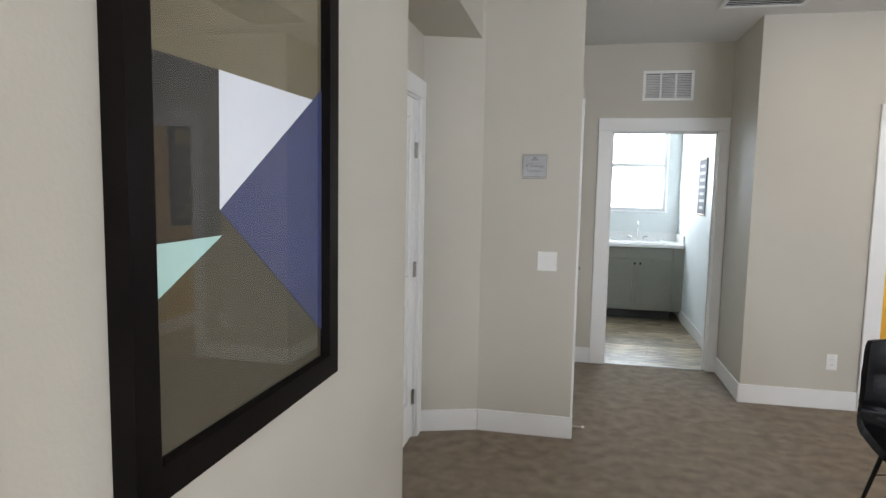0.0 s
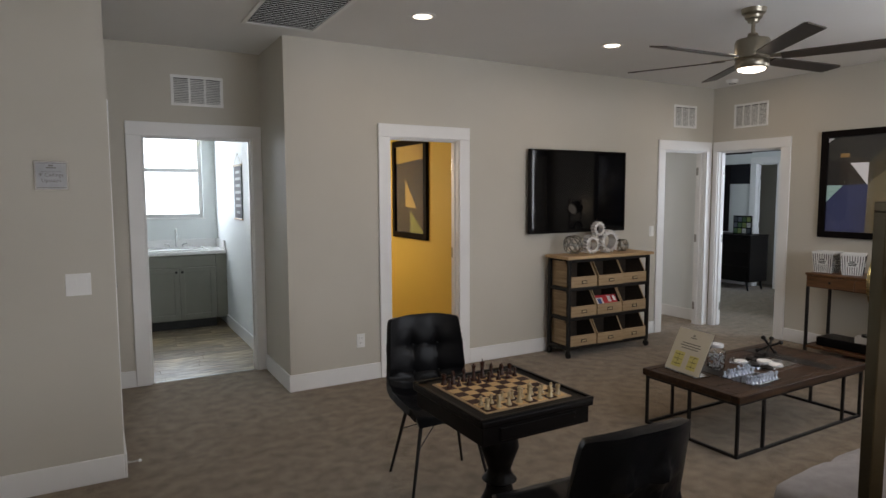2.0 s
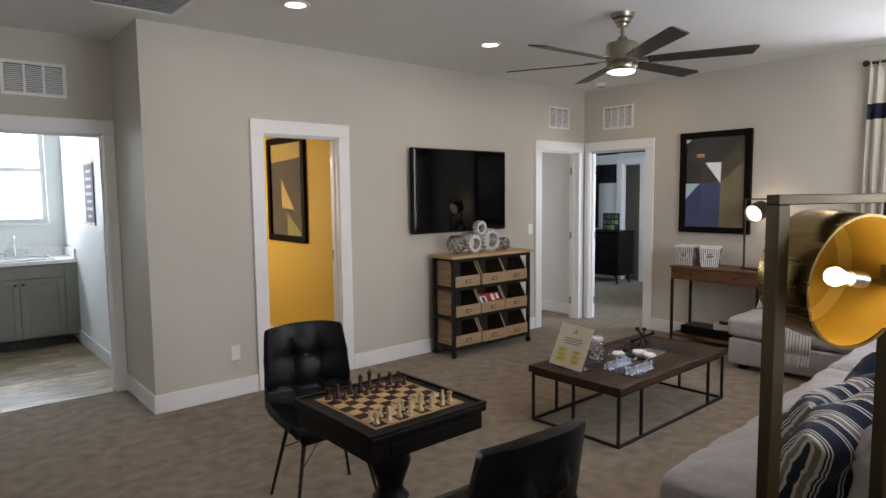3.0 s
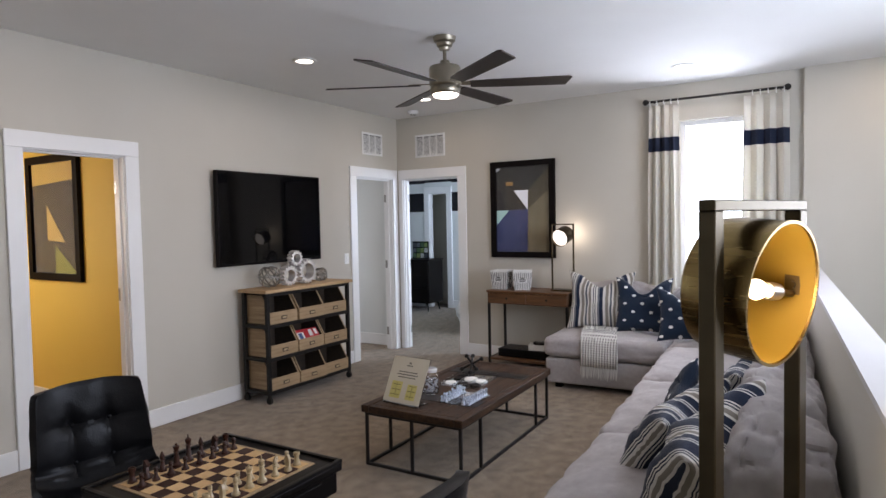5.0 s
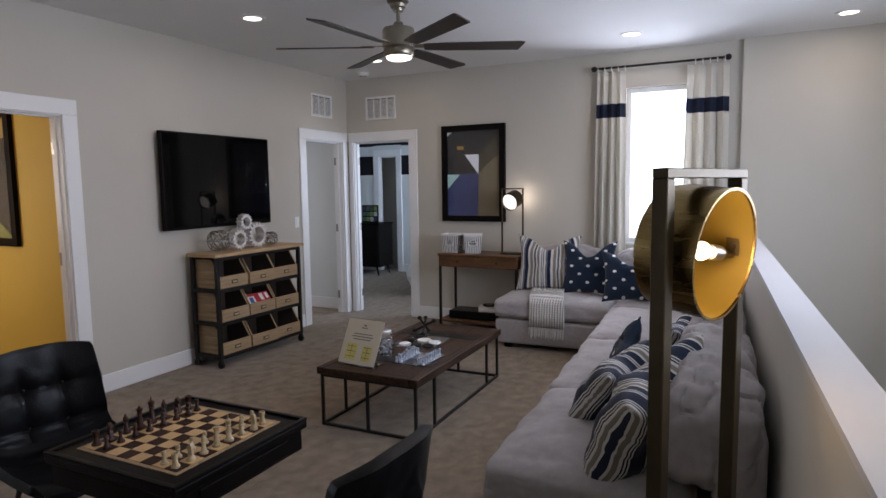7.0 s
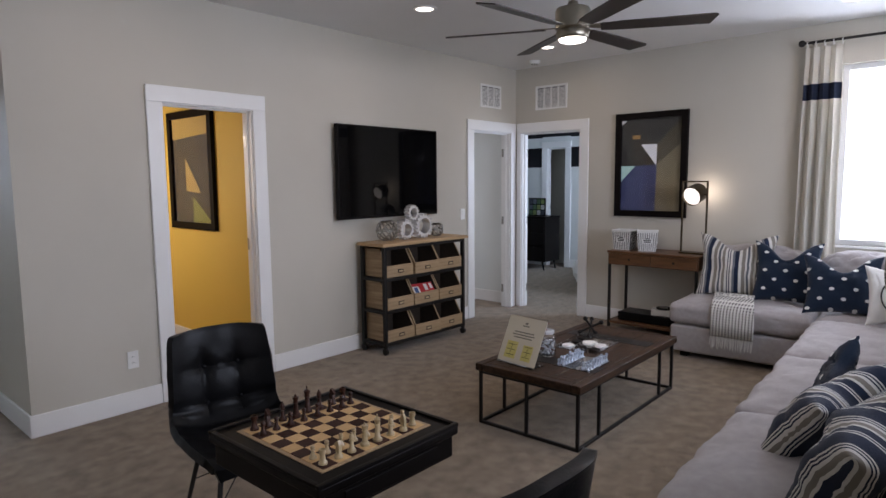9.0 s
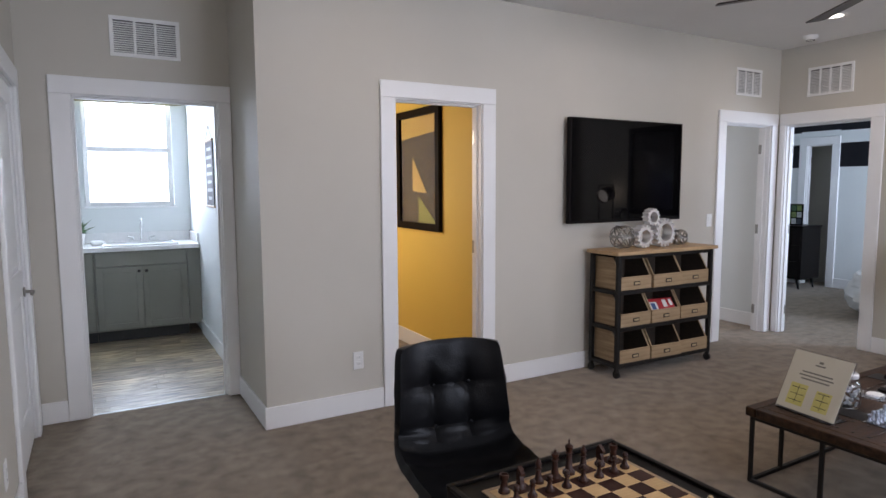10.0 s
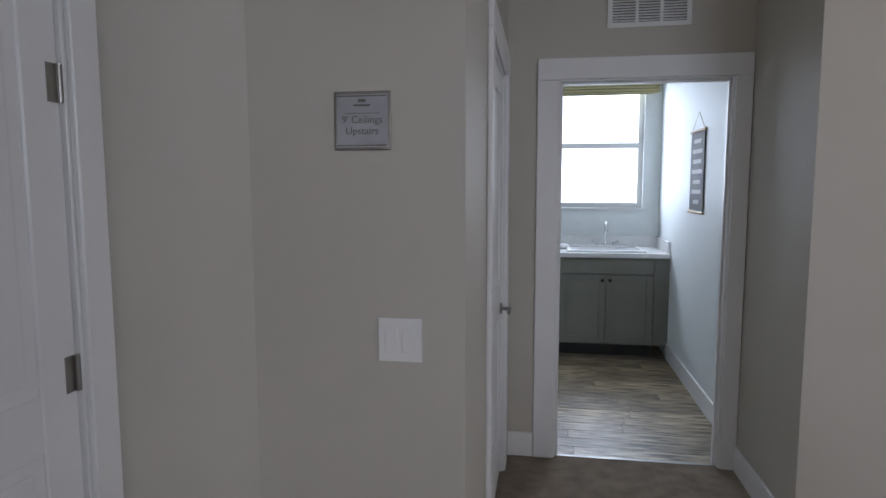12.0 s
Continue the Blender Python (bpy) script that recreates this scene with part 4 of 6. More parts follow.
card = thing("sign_holder", "clear acrylic sign holder with a cream plan card", "sign", on_table(0.115, 0.500, -97))
lean = pose(0, 0, 0.004, -26, 0, 0)
part("acrylic", turn(box(-0.150, 0.150, 0.0022, 0.006, 0, 0.30, 0.001, 1), lean), M_GLASS, card)
part("foot_plate", box(-0.135, 0.135, -0.01, 0.11, 0, 0.004), M_GLASS, card)
M_CARD = mat("cream_paper", (0.52, 0.48, 0.39), (0.57, 0.53, 0.44), 5, 0.6)
M_PLANYEL = mat("yellow_plan_print", (0.50, 0.44, 0.12), (0.56, 0.50, 0.18), 20, 0.6)
part("paper", turn(box(-0.145, 0.145, -0.0015, 0.0015, 0.006, 0.294), lean), M_CARD, card)
for x0, x1, z0, z1 in ((-0.105, -0.02, 0.03, 0.135), (0.025, 0.10, 0.03, 0.125)):
    pl = part("plan_print", turn(box(x0, x1, -0.0025, -0.0016, z0, z1), lean), M_PLANYEL, card, "yellow floor plan print")
    for k in range(3):
        part("plan_line", turn(box(x0 + 0.008, x1 - 0.008, -0.0032, -0.0026, z0 + 0.02 + k * 0.032, z0 + 0.023 + k * 0.032), lean), M_INK, pl)
    part("plan_line", turn(box((x0 + x1) / 2 - 0.001, (x0 + x1) / 2 + 0.001, -0.0032, -0.0026, z0 + 0.01, z1 - 0.01), lean), M_INK, pl)
M_GREYINK = mat("grey_print", (0.16, 0.15, 0.13), None, 5, 0.6)
for z, w in ((0.250, 0.02), (0.236, 0.05), (0.195, 0.15), (0.178, 0.17), (0.161, 0.14)):
    part("text_bar", turn(box(-w / 2, w / 2, -0.0025, -0.0016, z, z + (0.012 if w < 0.03 else 0.007)), lean), M_GREYINK, card)

jar = thing("glass_jar", "clear glass jar of blue and white game stones", "jar", on_table(0.425, 0.465))
part("glass_body", lathe([(0.0, 0.0), (0.050, 0.0), (0.056, 0.01), (0.056, 0.105), (0.050, 0.122), (0.040, 0.132), (0.040, 0.142), (0.037, 0.142), (0.037, 0.130), (0.047, 0.120), (0.053, 0.104), (0.053, 0.012), (0.047, 0.004), (0, 0.004)], 24), M_GLASS, jar, smooth=True)
part("lid", lathe([(0.0, 0.142), (0.043, 0.142), (0.045, 0.148), (0.045, 0.160), (0.040, 0.166), (0, 0.168)], 24), M_CHROME, jar, "brushed metal lid", True)
_st = bmesh.new()
for k in range(70):
    a, r, z = random.uniform(0, 6.28), 0.045 * math.sqrt(random.random()), random.uniform(0.010, 0.10)
    bmesh.ops.create_icosphere(_st, subdivisions=1, radius=random.uniform(0.006, 0.009), matrix=Matrix.Translation((r * math.cos(a), r * math.sin(a), z)))
part("stones", _st, mat("blue_white_stone", (0.34, 0.40, 0.50), (0.82, 0.84, 0.86), 60, 0.25), jar)

tray = thing("game_tray", "clear plastic game tray with white and black lids", "game tray", on_table(0.80, 0.375, 3))
M_CLEARPL = glass("clear_plastic", 0.03, (0.93, 0.96, 1.0))
part("tray_floor", box(-0.18, 0.18, -0.14, 0.14, 0, 0.003), M_CLEARPL, tray).visible_shadow = False
for b in (box(-0.18, -0.177, -0.14, 0.14, 0.0032, 0.024), box(0.177, 0.18, -0.14, 0.14, 0.0032, 0.024), box(-0.1765, 0.1765, -0.14, -0.137, 0.0032, 0.024), box(-0.1765, 0.1765, 0.137, 0.14, 0.0032, 0.024), box(-0.1765, 0.1765, -0.047, -0.044, 0.0032, 0.020), box(-0.1765, 0.1765, 0.044, 0.047, 0.0032, 0.020)):
    part("tray_wall", b, M_CLEARPL, tray).visible_shadow = False
for x, y, rr, mm in ((-0.11, 0.09, 0.042, M_PLASTIC), (0.03, 0.0, 0.050, M_PLASTIC), (0.0, -0.092, 0.042, M_PLASTIC), (0.02, 0.09, 0.040, M_BLACK), (-0.11, -0.0, 0.040, M_BLACK), (-0.11, -0.092, 0.040, M_BLACK), (0.12, 0.09, 0.040, M_BLACK)):
    hh = 0.012 if mm is M_PLASTIC else 0.010
    part("round_lid", turn(lathe([(0.0, 0), (rr - 0.002, 0), (rr, 0.003), (rr, hh - 0.004), (rr - 0.004, hh), (0, hh)], 24), Matrix.Translation((x, y, 0.0035))), mm, tray, smooth=True)

board = thing("glass_game_board", "small glass chess set with silvery blue pieces", "board game", on_table(0.40, 0.200, 0))
part("glass_plate", box(-0.145, 0.145, -0.115, 0.115, 0, 0.005, 0.001, 1), M_CLEARPL, board).visible_shadow = False
M_FROST = mat("frosted_piece", (0.46, 0.54, 0.66), (0.74, 0.80, 0.90), 40, 0.14, metal=0.6)
_fp = mesh_of("glass_piece", lathe([(0, 0), (0.0095, 0), (0.0095, 0.004), (0.005, 0.009), (0.004, 0.020), (0.007, 0.023), (0.007, 0.030), (0.003, 0.034), (0, 0.034)], 10), M_FROST, True)
for i in range(8):
    for j in (0, 1, 5, 6):
        o = new("glass_piece", _fp)
        o.parent = board
        o.matrix_basis = pose((i - 3.5) * 0.034, (j - 3) * 0.032, 0.005) @ Matrix.Diagonal((1.25, 1.25, random.uniform(1.0, 1.6), 1))

jack = thing("iron_jack", "black cast iron toy jack ornament", "ornament", on_table(1.07, 0.50, 20, CZ + 0.055))
for a, b in (((-0.075, 0, -0.045), (0.075, 0, 0.045)), ((0.0, -0.075, 0.04), (0.0, 0.075, -0.04)), ((-0.045, 0.03, 0.07), (0.045, -0.03, -0.05))):
    bm = rod(bmesh.new(), a, b, 0.0085, seg=10)
    for p in (a, b):
        bmesh.ops.create_icosphere(bm, subdivisions=2, radius=0.0165, matrix=Matrix.Translation(p))
    part("prong", bm, M_IRON, jack, smooth=True)

# -- television and the crate shelf --
tv = thing("television", "wall-mounted black flat television, switched off", "television", pose(4.772, NY - 0.026, 1.568, 0, 0, 0.9))
part("bezel", box(-0.622, 0.622, -0.012, 0.03, -0.402, 0.402, 0.006, 2), M_BLACK, tv)
part("screen", box(-0.606, 0.606, -0.0145, -0.0115, -0.380, 0.388), M_SCREEN, tv, "glossy black screen")
part("wall_mount", box(-0.25, 0.25, 0.03, 0.058, -0.2, 0.2), M_IRON, tv)

SX0, SX1, SY0, SY1, SZ = 4.385, 5.435, 4.85, 5.15, 0.965
shelf = thing("crate_shelf", "black iron rolling shelf with a honey wood top", "shelf", pose(SX0, SY0, 0))
SW, SD = SX1 - SX0, SY1 - SY0
part("top_board", box(-0.035, SW + 0.03, -0.03, SD + 0.01, SZ - 0.028, SZ, 0.006, 2), M_PINETOP, shelf, "honey-stained wooden top")
for x in (0.012, SW - 0.012):
    for y in (0.012, SD - 0.012):
        part("post", box(x - 0.016, x + 0.016, y - 0.016, y + 0.016, 0.075, SZ - 0.028, 0.002, 1), M_IRON, shelf)
        cst = part("caster", rod(bmesh.new(), (x - 0.010, y, 0.030), (x + 0.010, y, 0.030), 0.030, seg=18), M_IRON, shelf, smooth=True)
        part("caster_fork", box(x - 0.016, x + 0.016, y - 0.012, y + 0.012, 0.045, 0.075, 0.004, 1), M_IRON, cst)
LEVELS = (0.105, 0.385, 0.665)
for z in LEVELS:
    part("shelf_plate", box(0.0, SW, 0.0, SD, z - 0.030, z, 0.002, 1), M_IRON, shelf)
part("top_rail", box(0.029, SW - 0.029, 0.0, 0.02, SZ - 0.058, SZ - 0.028), M_IRON, shelf)
part("top_rail", box(0.029, SW - 0.029, SD - 0.02, SD, SZ - 0.058, SZ - 0.028), M_IRON, shelf)
BW = (SW - 0.06) / 3
_bin = thing("wooden_crate", "pale pine open-front crate with a label holder", "crate", pose(SX0 + 0.03 + BW / 2, SY0 + 0.005, LEVELS[2]), "crates on the shelf")
# pine with the shade of the crates' insides put into its colour
M_PINESHADE = mat("shaded_pine", (0.022, 0.014, 0.009), (0.045, 0.029, 0.018), 3.0, 0.7, 0.2, 60, stretch=(1, 8, 14))
bw, bd, bh, bl = BW - 0.012, SD - 0.02, 0.246, 0.105
for s in (-1, 1):
    poly = [(0.012, 0.003), (bd, 0.003), (bd, bh), (bd * 0.36, bh), (0.012, bl)]
    part("side_panel", prism(poly, "x", s * bw / 2 - (0.012 if s > 0 else 0), s * bw / 2 + (0.012 if s < 0 else 0)), M_PINESIDE, _bin)
# added dark sheets on the inner sides, painted as shade
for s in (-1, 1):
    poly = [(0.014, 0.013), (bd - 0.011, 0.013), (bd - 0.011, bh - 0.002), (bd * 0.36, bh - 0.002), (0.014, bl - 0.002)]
    part("side_lining", prism(poly, "x", s * (bw / 2 - 0.0145), s * (bw / 2 - 0.0122)), M_PINESHADE, _bin, "dark sheet painted as the shade inside the crate")
part("front_panel", box(-bw / 2, bw / 2, 0, 0.012, 0.003, bl, 0.002, 1), M_PINE, _bin)
# back and bottom boards take the same painted-in shade
part("back_panel", box(-bw / 2 + 0.012, bw / 2 - 0.012, bd - 0.010, bd, 0.012, bh), M_PINESHADE, _bin, "back board darkened for the shade inside the crate")
part("bottom_panel", box(-bw / 2 + 0.012, bw / 2 - 0.012, 0.012, bd - 0.010, 0.003, 0.012), M_PINESHADE, _bin)
_lh = part("label_holder", box(-0.033, 0.033, -0.004, -0.0005, 0.036, 0.066, 0.001, 1), M_IRON, _bin, "small dark metal label holder")
part("label_card", box(-0.024, 0.024, -0.0052, -0.0042, 0.043, 0.059), mat("aged_card", (0.40, 0.30, 0.17), (0.46, 0.35, 0.21), 20, 0.7), _lh)
for r, z in enumerate(LEVELS):
    for c in range(3):
        if (r, c) != (2, 0):
            jig = (random.uniform(-0.004, 0.004), random.uniform(-0.012, 0.004) if (r, c) != (0, 1) else -0.022)
            copy_thing(_bin, pose(SX0 + 0.03 + BW * (c + 0.5) + jig[0], SY0 + 0.005 + jig[1], z, 0, 0, random.uniform(-1, 1) if (r, c) != (0, 1) else -3))
boxx = thing("game_box", "red, white and blue printed game box in a crate", "box", pose(SX0 + 0.03 + BW * 1.5, SY0 + 0.07, LEVELS[1] + 0.112, -38, 0, -6))
M_RED = mat("red_print", (0.42, 0.02, 0.03), (0.50, 0.03, 0.04), 8, 0.4)
M_BLUEP = mat("blue_print", (0.05, 0.10, 0.24), (0.07, 0.13, 0.30), 8, 0.4)
part("carton", box(-0.13, 0.13, -0.02, 0.02, -0.06, 0.06, 0.002, 1), M_RED, boxx)
part("printed_patch", box(-0.12, -0.04, -0.0215, -0.0202, -0.045, 0.03), M_WHITE, boxx)
part("printed_patch", box(-0.10, -0.06, -0.0228, -0.0216, -0.035, 0.02), M_BLUEP, boxx)
part("printed_patch", box(0.02, 0.06, -0.0215, -0.0202, -0.02, 0.045), M_WHITE, boxx)
part("printed_patch", box(0.085, 0.115, -0.0215, -0.0202, -0.01, 0.045), M_WHITE, boxx)


def gear(label, x, z, r, hole, teeth, w, ry=0.0):
    """A toothed ring standing upright, facing the room."""
    root = thing("gear_ornament", label, "ornament", pose(x, 4.99, z), "silver gear ornaments")
    bm = bmesh.new()
    n = teeth * 4
    front, back = [], []
    for k in range(n):
        rr = r if k % 4 == 1 else r * 0.97 if k % 4 == 2 else r * 0.79
        a = 2 * math.pi * k / n + ry
        front.append(((rr * math.cos(a), -w / 2, rr * math.sin(a)), (hole * math.cos(a), -w / 2, hole * math.sin(a))))
    F = [[bm.verts.new(p) for p in q] for q in front]
    B = [[bm.verts.new((p[0], w / 2, p[2])) for p in q] for q in front]
    for k in range(n):
        j = (k + 1) % n
        for q in ((F[k][0], F[j][0], F[j][1], F[k][1]), (B[k][0], B[k][1], B[j][1], B[j][0]), (F[k][0], B[k][0], B[j][0], F[j][0]), (F[k][1], F[j][1], B[j][1], B[k][1])):
            bm.faces.new(q)
    part("toothed_ring", bm, M_CHROME, root)
    part("inner_rim", lathe_ring(hole * 1.07, hole * 0.97, w * 1.08), M_CHROME, root, smooth=True)
    return root


def lathe_ring(ro, ri, w):
    bm = lathe([(ri, -w / 2), (ro, -w / 2), (ro, w / 2), (ri, w / 2), (ri, -w / 2)], 32)
    return turn(bm, pose(0, 0, 0, 90, 0, 0))


gear("polished silver gear ornament standing on the shelf", 4.768, SZ + 0.091, 0.092, 0.055, 15, 0.075)
gear("large polished silver gear ornament on the shelf", 4.985, SZ + 0.115, 0.116, 0.074, 17, 0.090, 0.1)
gear("small silver gear ornament resting on two larger gears", 4.862, SZ + 0.240, 0.072, 0.043, 13, 0.060, 0.05)


def wire_sphere(label, x, r):
    root = thing("wire_sphere", label, "ornament", pose(x, 4.98, SZ + r, 0, 0, 20), "wire sphere ornaments")
    for k, (ax, ay) in enumerate(((0, 0), (60, 0), (120, 0), (0, 60), (0, 120), (45, 45))):
        part("wire_hoop", turn(lathe([(r * 0.93, -0.005), (r, -0.005), (r, 0.005), (r * 0.93, 0.005), (r * 0.93, -0.005)], 28), pose(0, 0, 0, ax, ay, 0)), M_NICKEL, root, smooth=True)


wire_sphere("large silver wire sphere ornament on the shelf", 4.545, 0.098)
wire_sphere("small silver wire sphere ornament on the shelf", 5.185, 0.068)

# -- console table --
con = thing("console_table", "red-brown wooden console table with black iron legs", "console table", pose(6.42, 2.975, 0))
KD, KW, KZ = 0.40, 0.865, 0.80
part("top", box(-0.008, KD, -0.008, KW + 0.008, KZ - 0.022, KZ, 0.004, 1), M_CONSOLE, con)
part("drawer_box", box(0.006, KD, 0.0, KW, KZ - 0.135, KZ - 0.022, 0.003, 1), M_CONSOLE, con)
for y0, y1 in ((0.008, KW / 2 - 0.004), (KW / 2 + 0.004, KW - 0.008)):
    d = part("drawer_front", box(-0.006, 0.006, y0, y1, KZ - 0.130, KZ - 0.026, 0.003, 1), M_CONSOLE, con)
    part("pull_hole", turn(lathe([(0.0, 0.002), (0.010, 0.002), (0.012, 0.0)], 12), pose(-0.006, (y0 + y1) / 2, KZ - 0.078, 0, -90, 0)), M_IRON, d)
for x in (0.014, KD - 0.014):
    for y in (0.014, KW - 0.014):
        part("leg", box(x - 0.012, x + 0.012, y - 0.012, y + 0.012, 0, KZ - 0.135, 0.002, 1), M_IRON, con)
part("low_shelf", box(0.0, KD, 0.026, KW - 0.026, 0.085, 0.110, 0.003, 1), M_CONSOLE, con)
for y in (0.014, KW - 0.014):
    part("side_rail", box(0.026, KD - 0.026, y - 0.010, y + 0.010, 0.085, 0.110), M_IRON, con)
solid("storage_case", box(-0.13, 0.13, -0.26, 0.26, 0, 0.085, 0.012, 2), M_LEATHER, "flat black case on the console's low shelf", "case", pose(6.62, 3.50, 0.110))
toy = thing("model_kit", "small grey and white model on the black case", "ornament", pose(6.58, 3.33, 0.195, 0, 0, 12))
part("tray", box(-0.06, 0.06, -0.11, 0.11, 0, 0.060, 0.006, 2), M_WHITE, toy)
part("ring", turn(lathe_ring(0.07, 0.055, 0.015), pose(0, 0, 0.069, 90, 0, 0)), M_IRON, toy)
part("block", box(-0.03, 0.03, -0.03, 0.04, 0.060, 0.085, 0.004, 1), M_NICKEL, toy)


def bucket(m):
    root = thing("popcorn_bucket", "white and black striped popcorn bucket on the console", "bucket", m, "popcorn buckets")
    w0, w1, hgt = 0.078, 0.097, 0.195
    bm = bmesh.new()
    lo, hi = [[bm.verts.new((sx * w, sy * w, z)) for sx, sy in ((-1, -1), (1, -1), (1, 1), (-1, 1))] for w, z in ((w0, 0), (w1, hgt))]
    bm.faces.new(lo)
    for k in range(4):
        bm.faces.new((lo[k], lo[(k + 1) % 4], hi[(k + 1) % 4], hi[k]))
    ob = part("card_body", bm, M_WHITE, root)
    md = ob.modifiers.new("thickness", "SOLIDIFY")
    md.thickness = 0.003
    for side in range(4):
        for k in range(9):
            u = (k - 4) / 4.6
            st = bmesh.new()
            pts = [((u - 0.030) * w0, -w0 - 0.001, 0.004), ((u + 0.030) * w0, -w0 - 0.001, 0.004), ((u + 0.030) * 0.095, -0.0966, hgt * 0.90), ((u - 0.030) * 0.095, -0.0966, hgt * 0.90)]
            back = [(x, y + 0.0025, z) for x, y, z in pts]
            a, b = [st.verts.new(p) for p in pts], [st.verts.new(p) for p in back]
            st.faces.new(a)
            for q in range(4):
                st.faces.new((a[q], a[(q + 1) % 4], b[(q + 1) % 4], b[q]))
            part("stripe", turn(st, pose(0, 0, 0, 0, 0, side * 90) @ Matrix.Translation((0, -0.0012, 0))), M_INK, root)
        e = part("emblem", turn(prism([(-0.040, 0.075), (0.040, 0.075), (0.046, 0.115), (0, 0.135), (-0.046, 0.115)], "y", -0.0925, -0.088), pose(0, 0, 0, 0, 0, side * 90)), M_WHITE, root, "white emblem with black bars")
        for z, w in ((0.086, 0.030), (0.101, 0.036), (0.117, 0.022)):
            part("emblem_bar", turn(box(-w, w, -0.0936, -0.0926, z, z + 0.009), pose(0, 0, 0, 0, 0, side * 90)), M_INK, e)


bucket(pose(6.62, 3.765, KZ, 0, 0, -88))
bucket(pose(6.62, 3.53, KZ, 0, 0, -68))

tl = thing("table_lamp", "bronze frame lamp with a small round spotlight, lit", "lamp", pose(6.62, 3.095, KZ, 0, 0, -2))
TLH, TLW = 0.655, 0.112
part("base", box(-0.055, 0.055, -TLW, TLW, 0, 0.016, 0.003, 1), M_BRASSDK, tl)
for y in (-TLW, TLW):
    part("post", box(-0.008, 0.008, y - 0.007, y + 0.007, 0.016, TLH, 0.001, 1), M_BRASSDK, tl)
part("top_bar", box(-0.008, 0.008, -TLW - 0.007, TLW + 0.007, TLH, TLH + 0.013, 0.001, 1), M_BRASSDK, tl)
sp = pose(0, 0, 0.545, 0, 0, 0) @ pose(0, 0, 0, 0, -106, -5)
_sh = lathe([(0.055, -0.075), (0.086, -0.07), (0.086, 0.075), (0.082, 0.075), (0.082, -0.066), (0.055, -0.045)], 32)
part("spot_shade", turn(_sh, sp), M_BRASSDK, tl, "bronze drum shade", True)
part("lens", turn(lathe([(0.0, 0.055), (0.05, 0.053), (0.081, 0.045), (0.081, 0.040), (0, 0.040)], 32), sp), M_BULBW, tl, "bright white lamp face", True)
for s in (-1, 1):
    part("pivot", rod(bmesh.new(), (0, s * 0.082, 0.545), (0, s * TLW, 0.545), 0.006), M_BRASSDK, tl)

# -- framed pictures --
M_ART_DARK = mat("charcoal_art_paint", (0.012, 0.012, 0.012), (0.020, 0.020, 0.019), 6, 0.7)
M_ART_TAUPE = mat("taupe_art_paint", (0.115, 0.095, 0.055), (0.15, 0.125, 0.075), 4, 0.7)
M_ART_UMBER = mat("umber_art_paint", (0.042, 0.035, 0.020), (0.058, 0.048, 0.028), 4, 0.7)
M_ART_NAVY = mat("navy_art_paint", (0.024, 0.033, 0.10), (0.032, 0.044, 0.125), 4, 0.7)
M_ART_WHITE = mat("white_art_paint", (0.60, 0.62, 0.66), (0.66, 0.68, 0.72), 4, 0.7)
M_ART_TEAL = mat("pale_teal_art_paint", (0.30, 0.50, 0.47), (0.36, 0.56, 0.53), 4, 0.7)
M_PICGLASS = glass("picture_glazing")
M_PICGLASS.node_tree.nodes["Principled BSDF"].inputs["IOR"].default_value = 1.25


def picture(label, m, w, h, shapes, fw=0.062):
    """A framed print; local x to the right as seen, z up, the wall at y = 0, the room towards -y."""
    root = thing("framed_print", label, "picture", m)
    fr = part("frame", prism([(-w / 2, -h / 2), (w / 2, -h / 2), (w / 2 - fw, -h / 2 + fw), (-w / 2 + fw, -h / 2 + fw)], "y", -0.036, 0), M_BLACK, root)
    part("frame", prism([(-w / 2, h / 2), (w / 2, h / 2), (w / 2 - fw, h / 2 - fw), (-w / 2 + fw, h / 2 - fw)], "y", -0.036, 0), M_BLACK, root)
    for s in (-1, 1):
        part("frame", prism([(s * w / 2, -h / 2), (s * w / 2, h / 2), (s * (w / 2 - fw), h / 2 - fw), (s * (w / 2 - fw), -h / 2 + fw)], "y", -0.036, 0), M_BLACK, root)
    iw, ih = w - 2 * fw, h - 2 * fw
    art = part("print", box(-iw / 2, iw / 2, -0.012, -0.004, -ih / 2, ih / 2), shapes[0], root, "geometric print")
    for k, (mt, poly) in enumerate(shapes[1:]):
        pts = [((u - 0.5) * iw, (v - 0.5) * ih) for u, v in poly]
        part("colour_field", prism(pts, "y", -0.0126 - 0.0006 * k, -0.0121), mt, art)
    g = part("glazing", box(-iw / 2, iw / 2, -0.0215, -0.0195, -ih / 2, ih / 2), M_PICGLASS, root, "clear reflective glass")
    g.visible_shadow = False
    return root


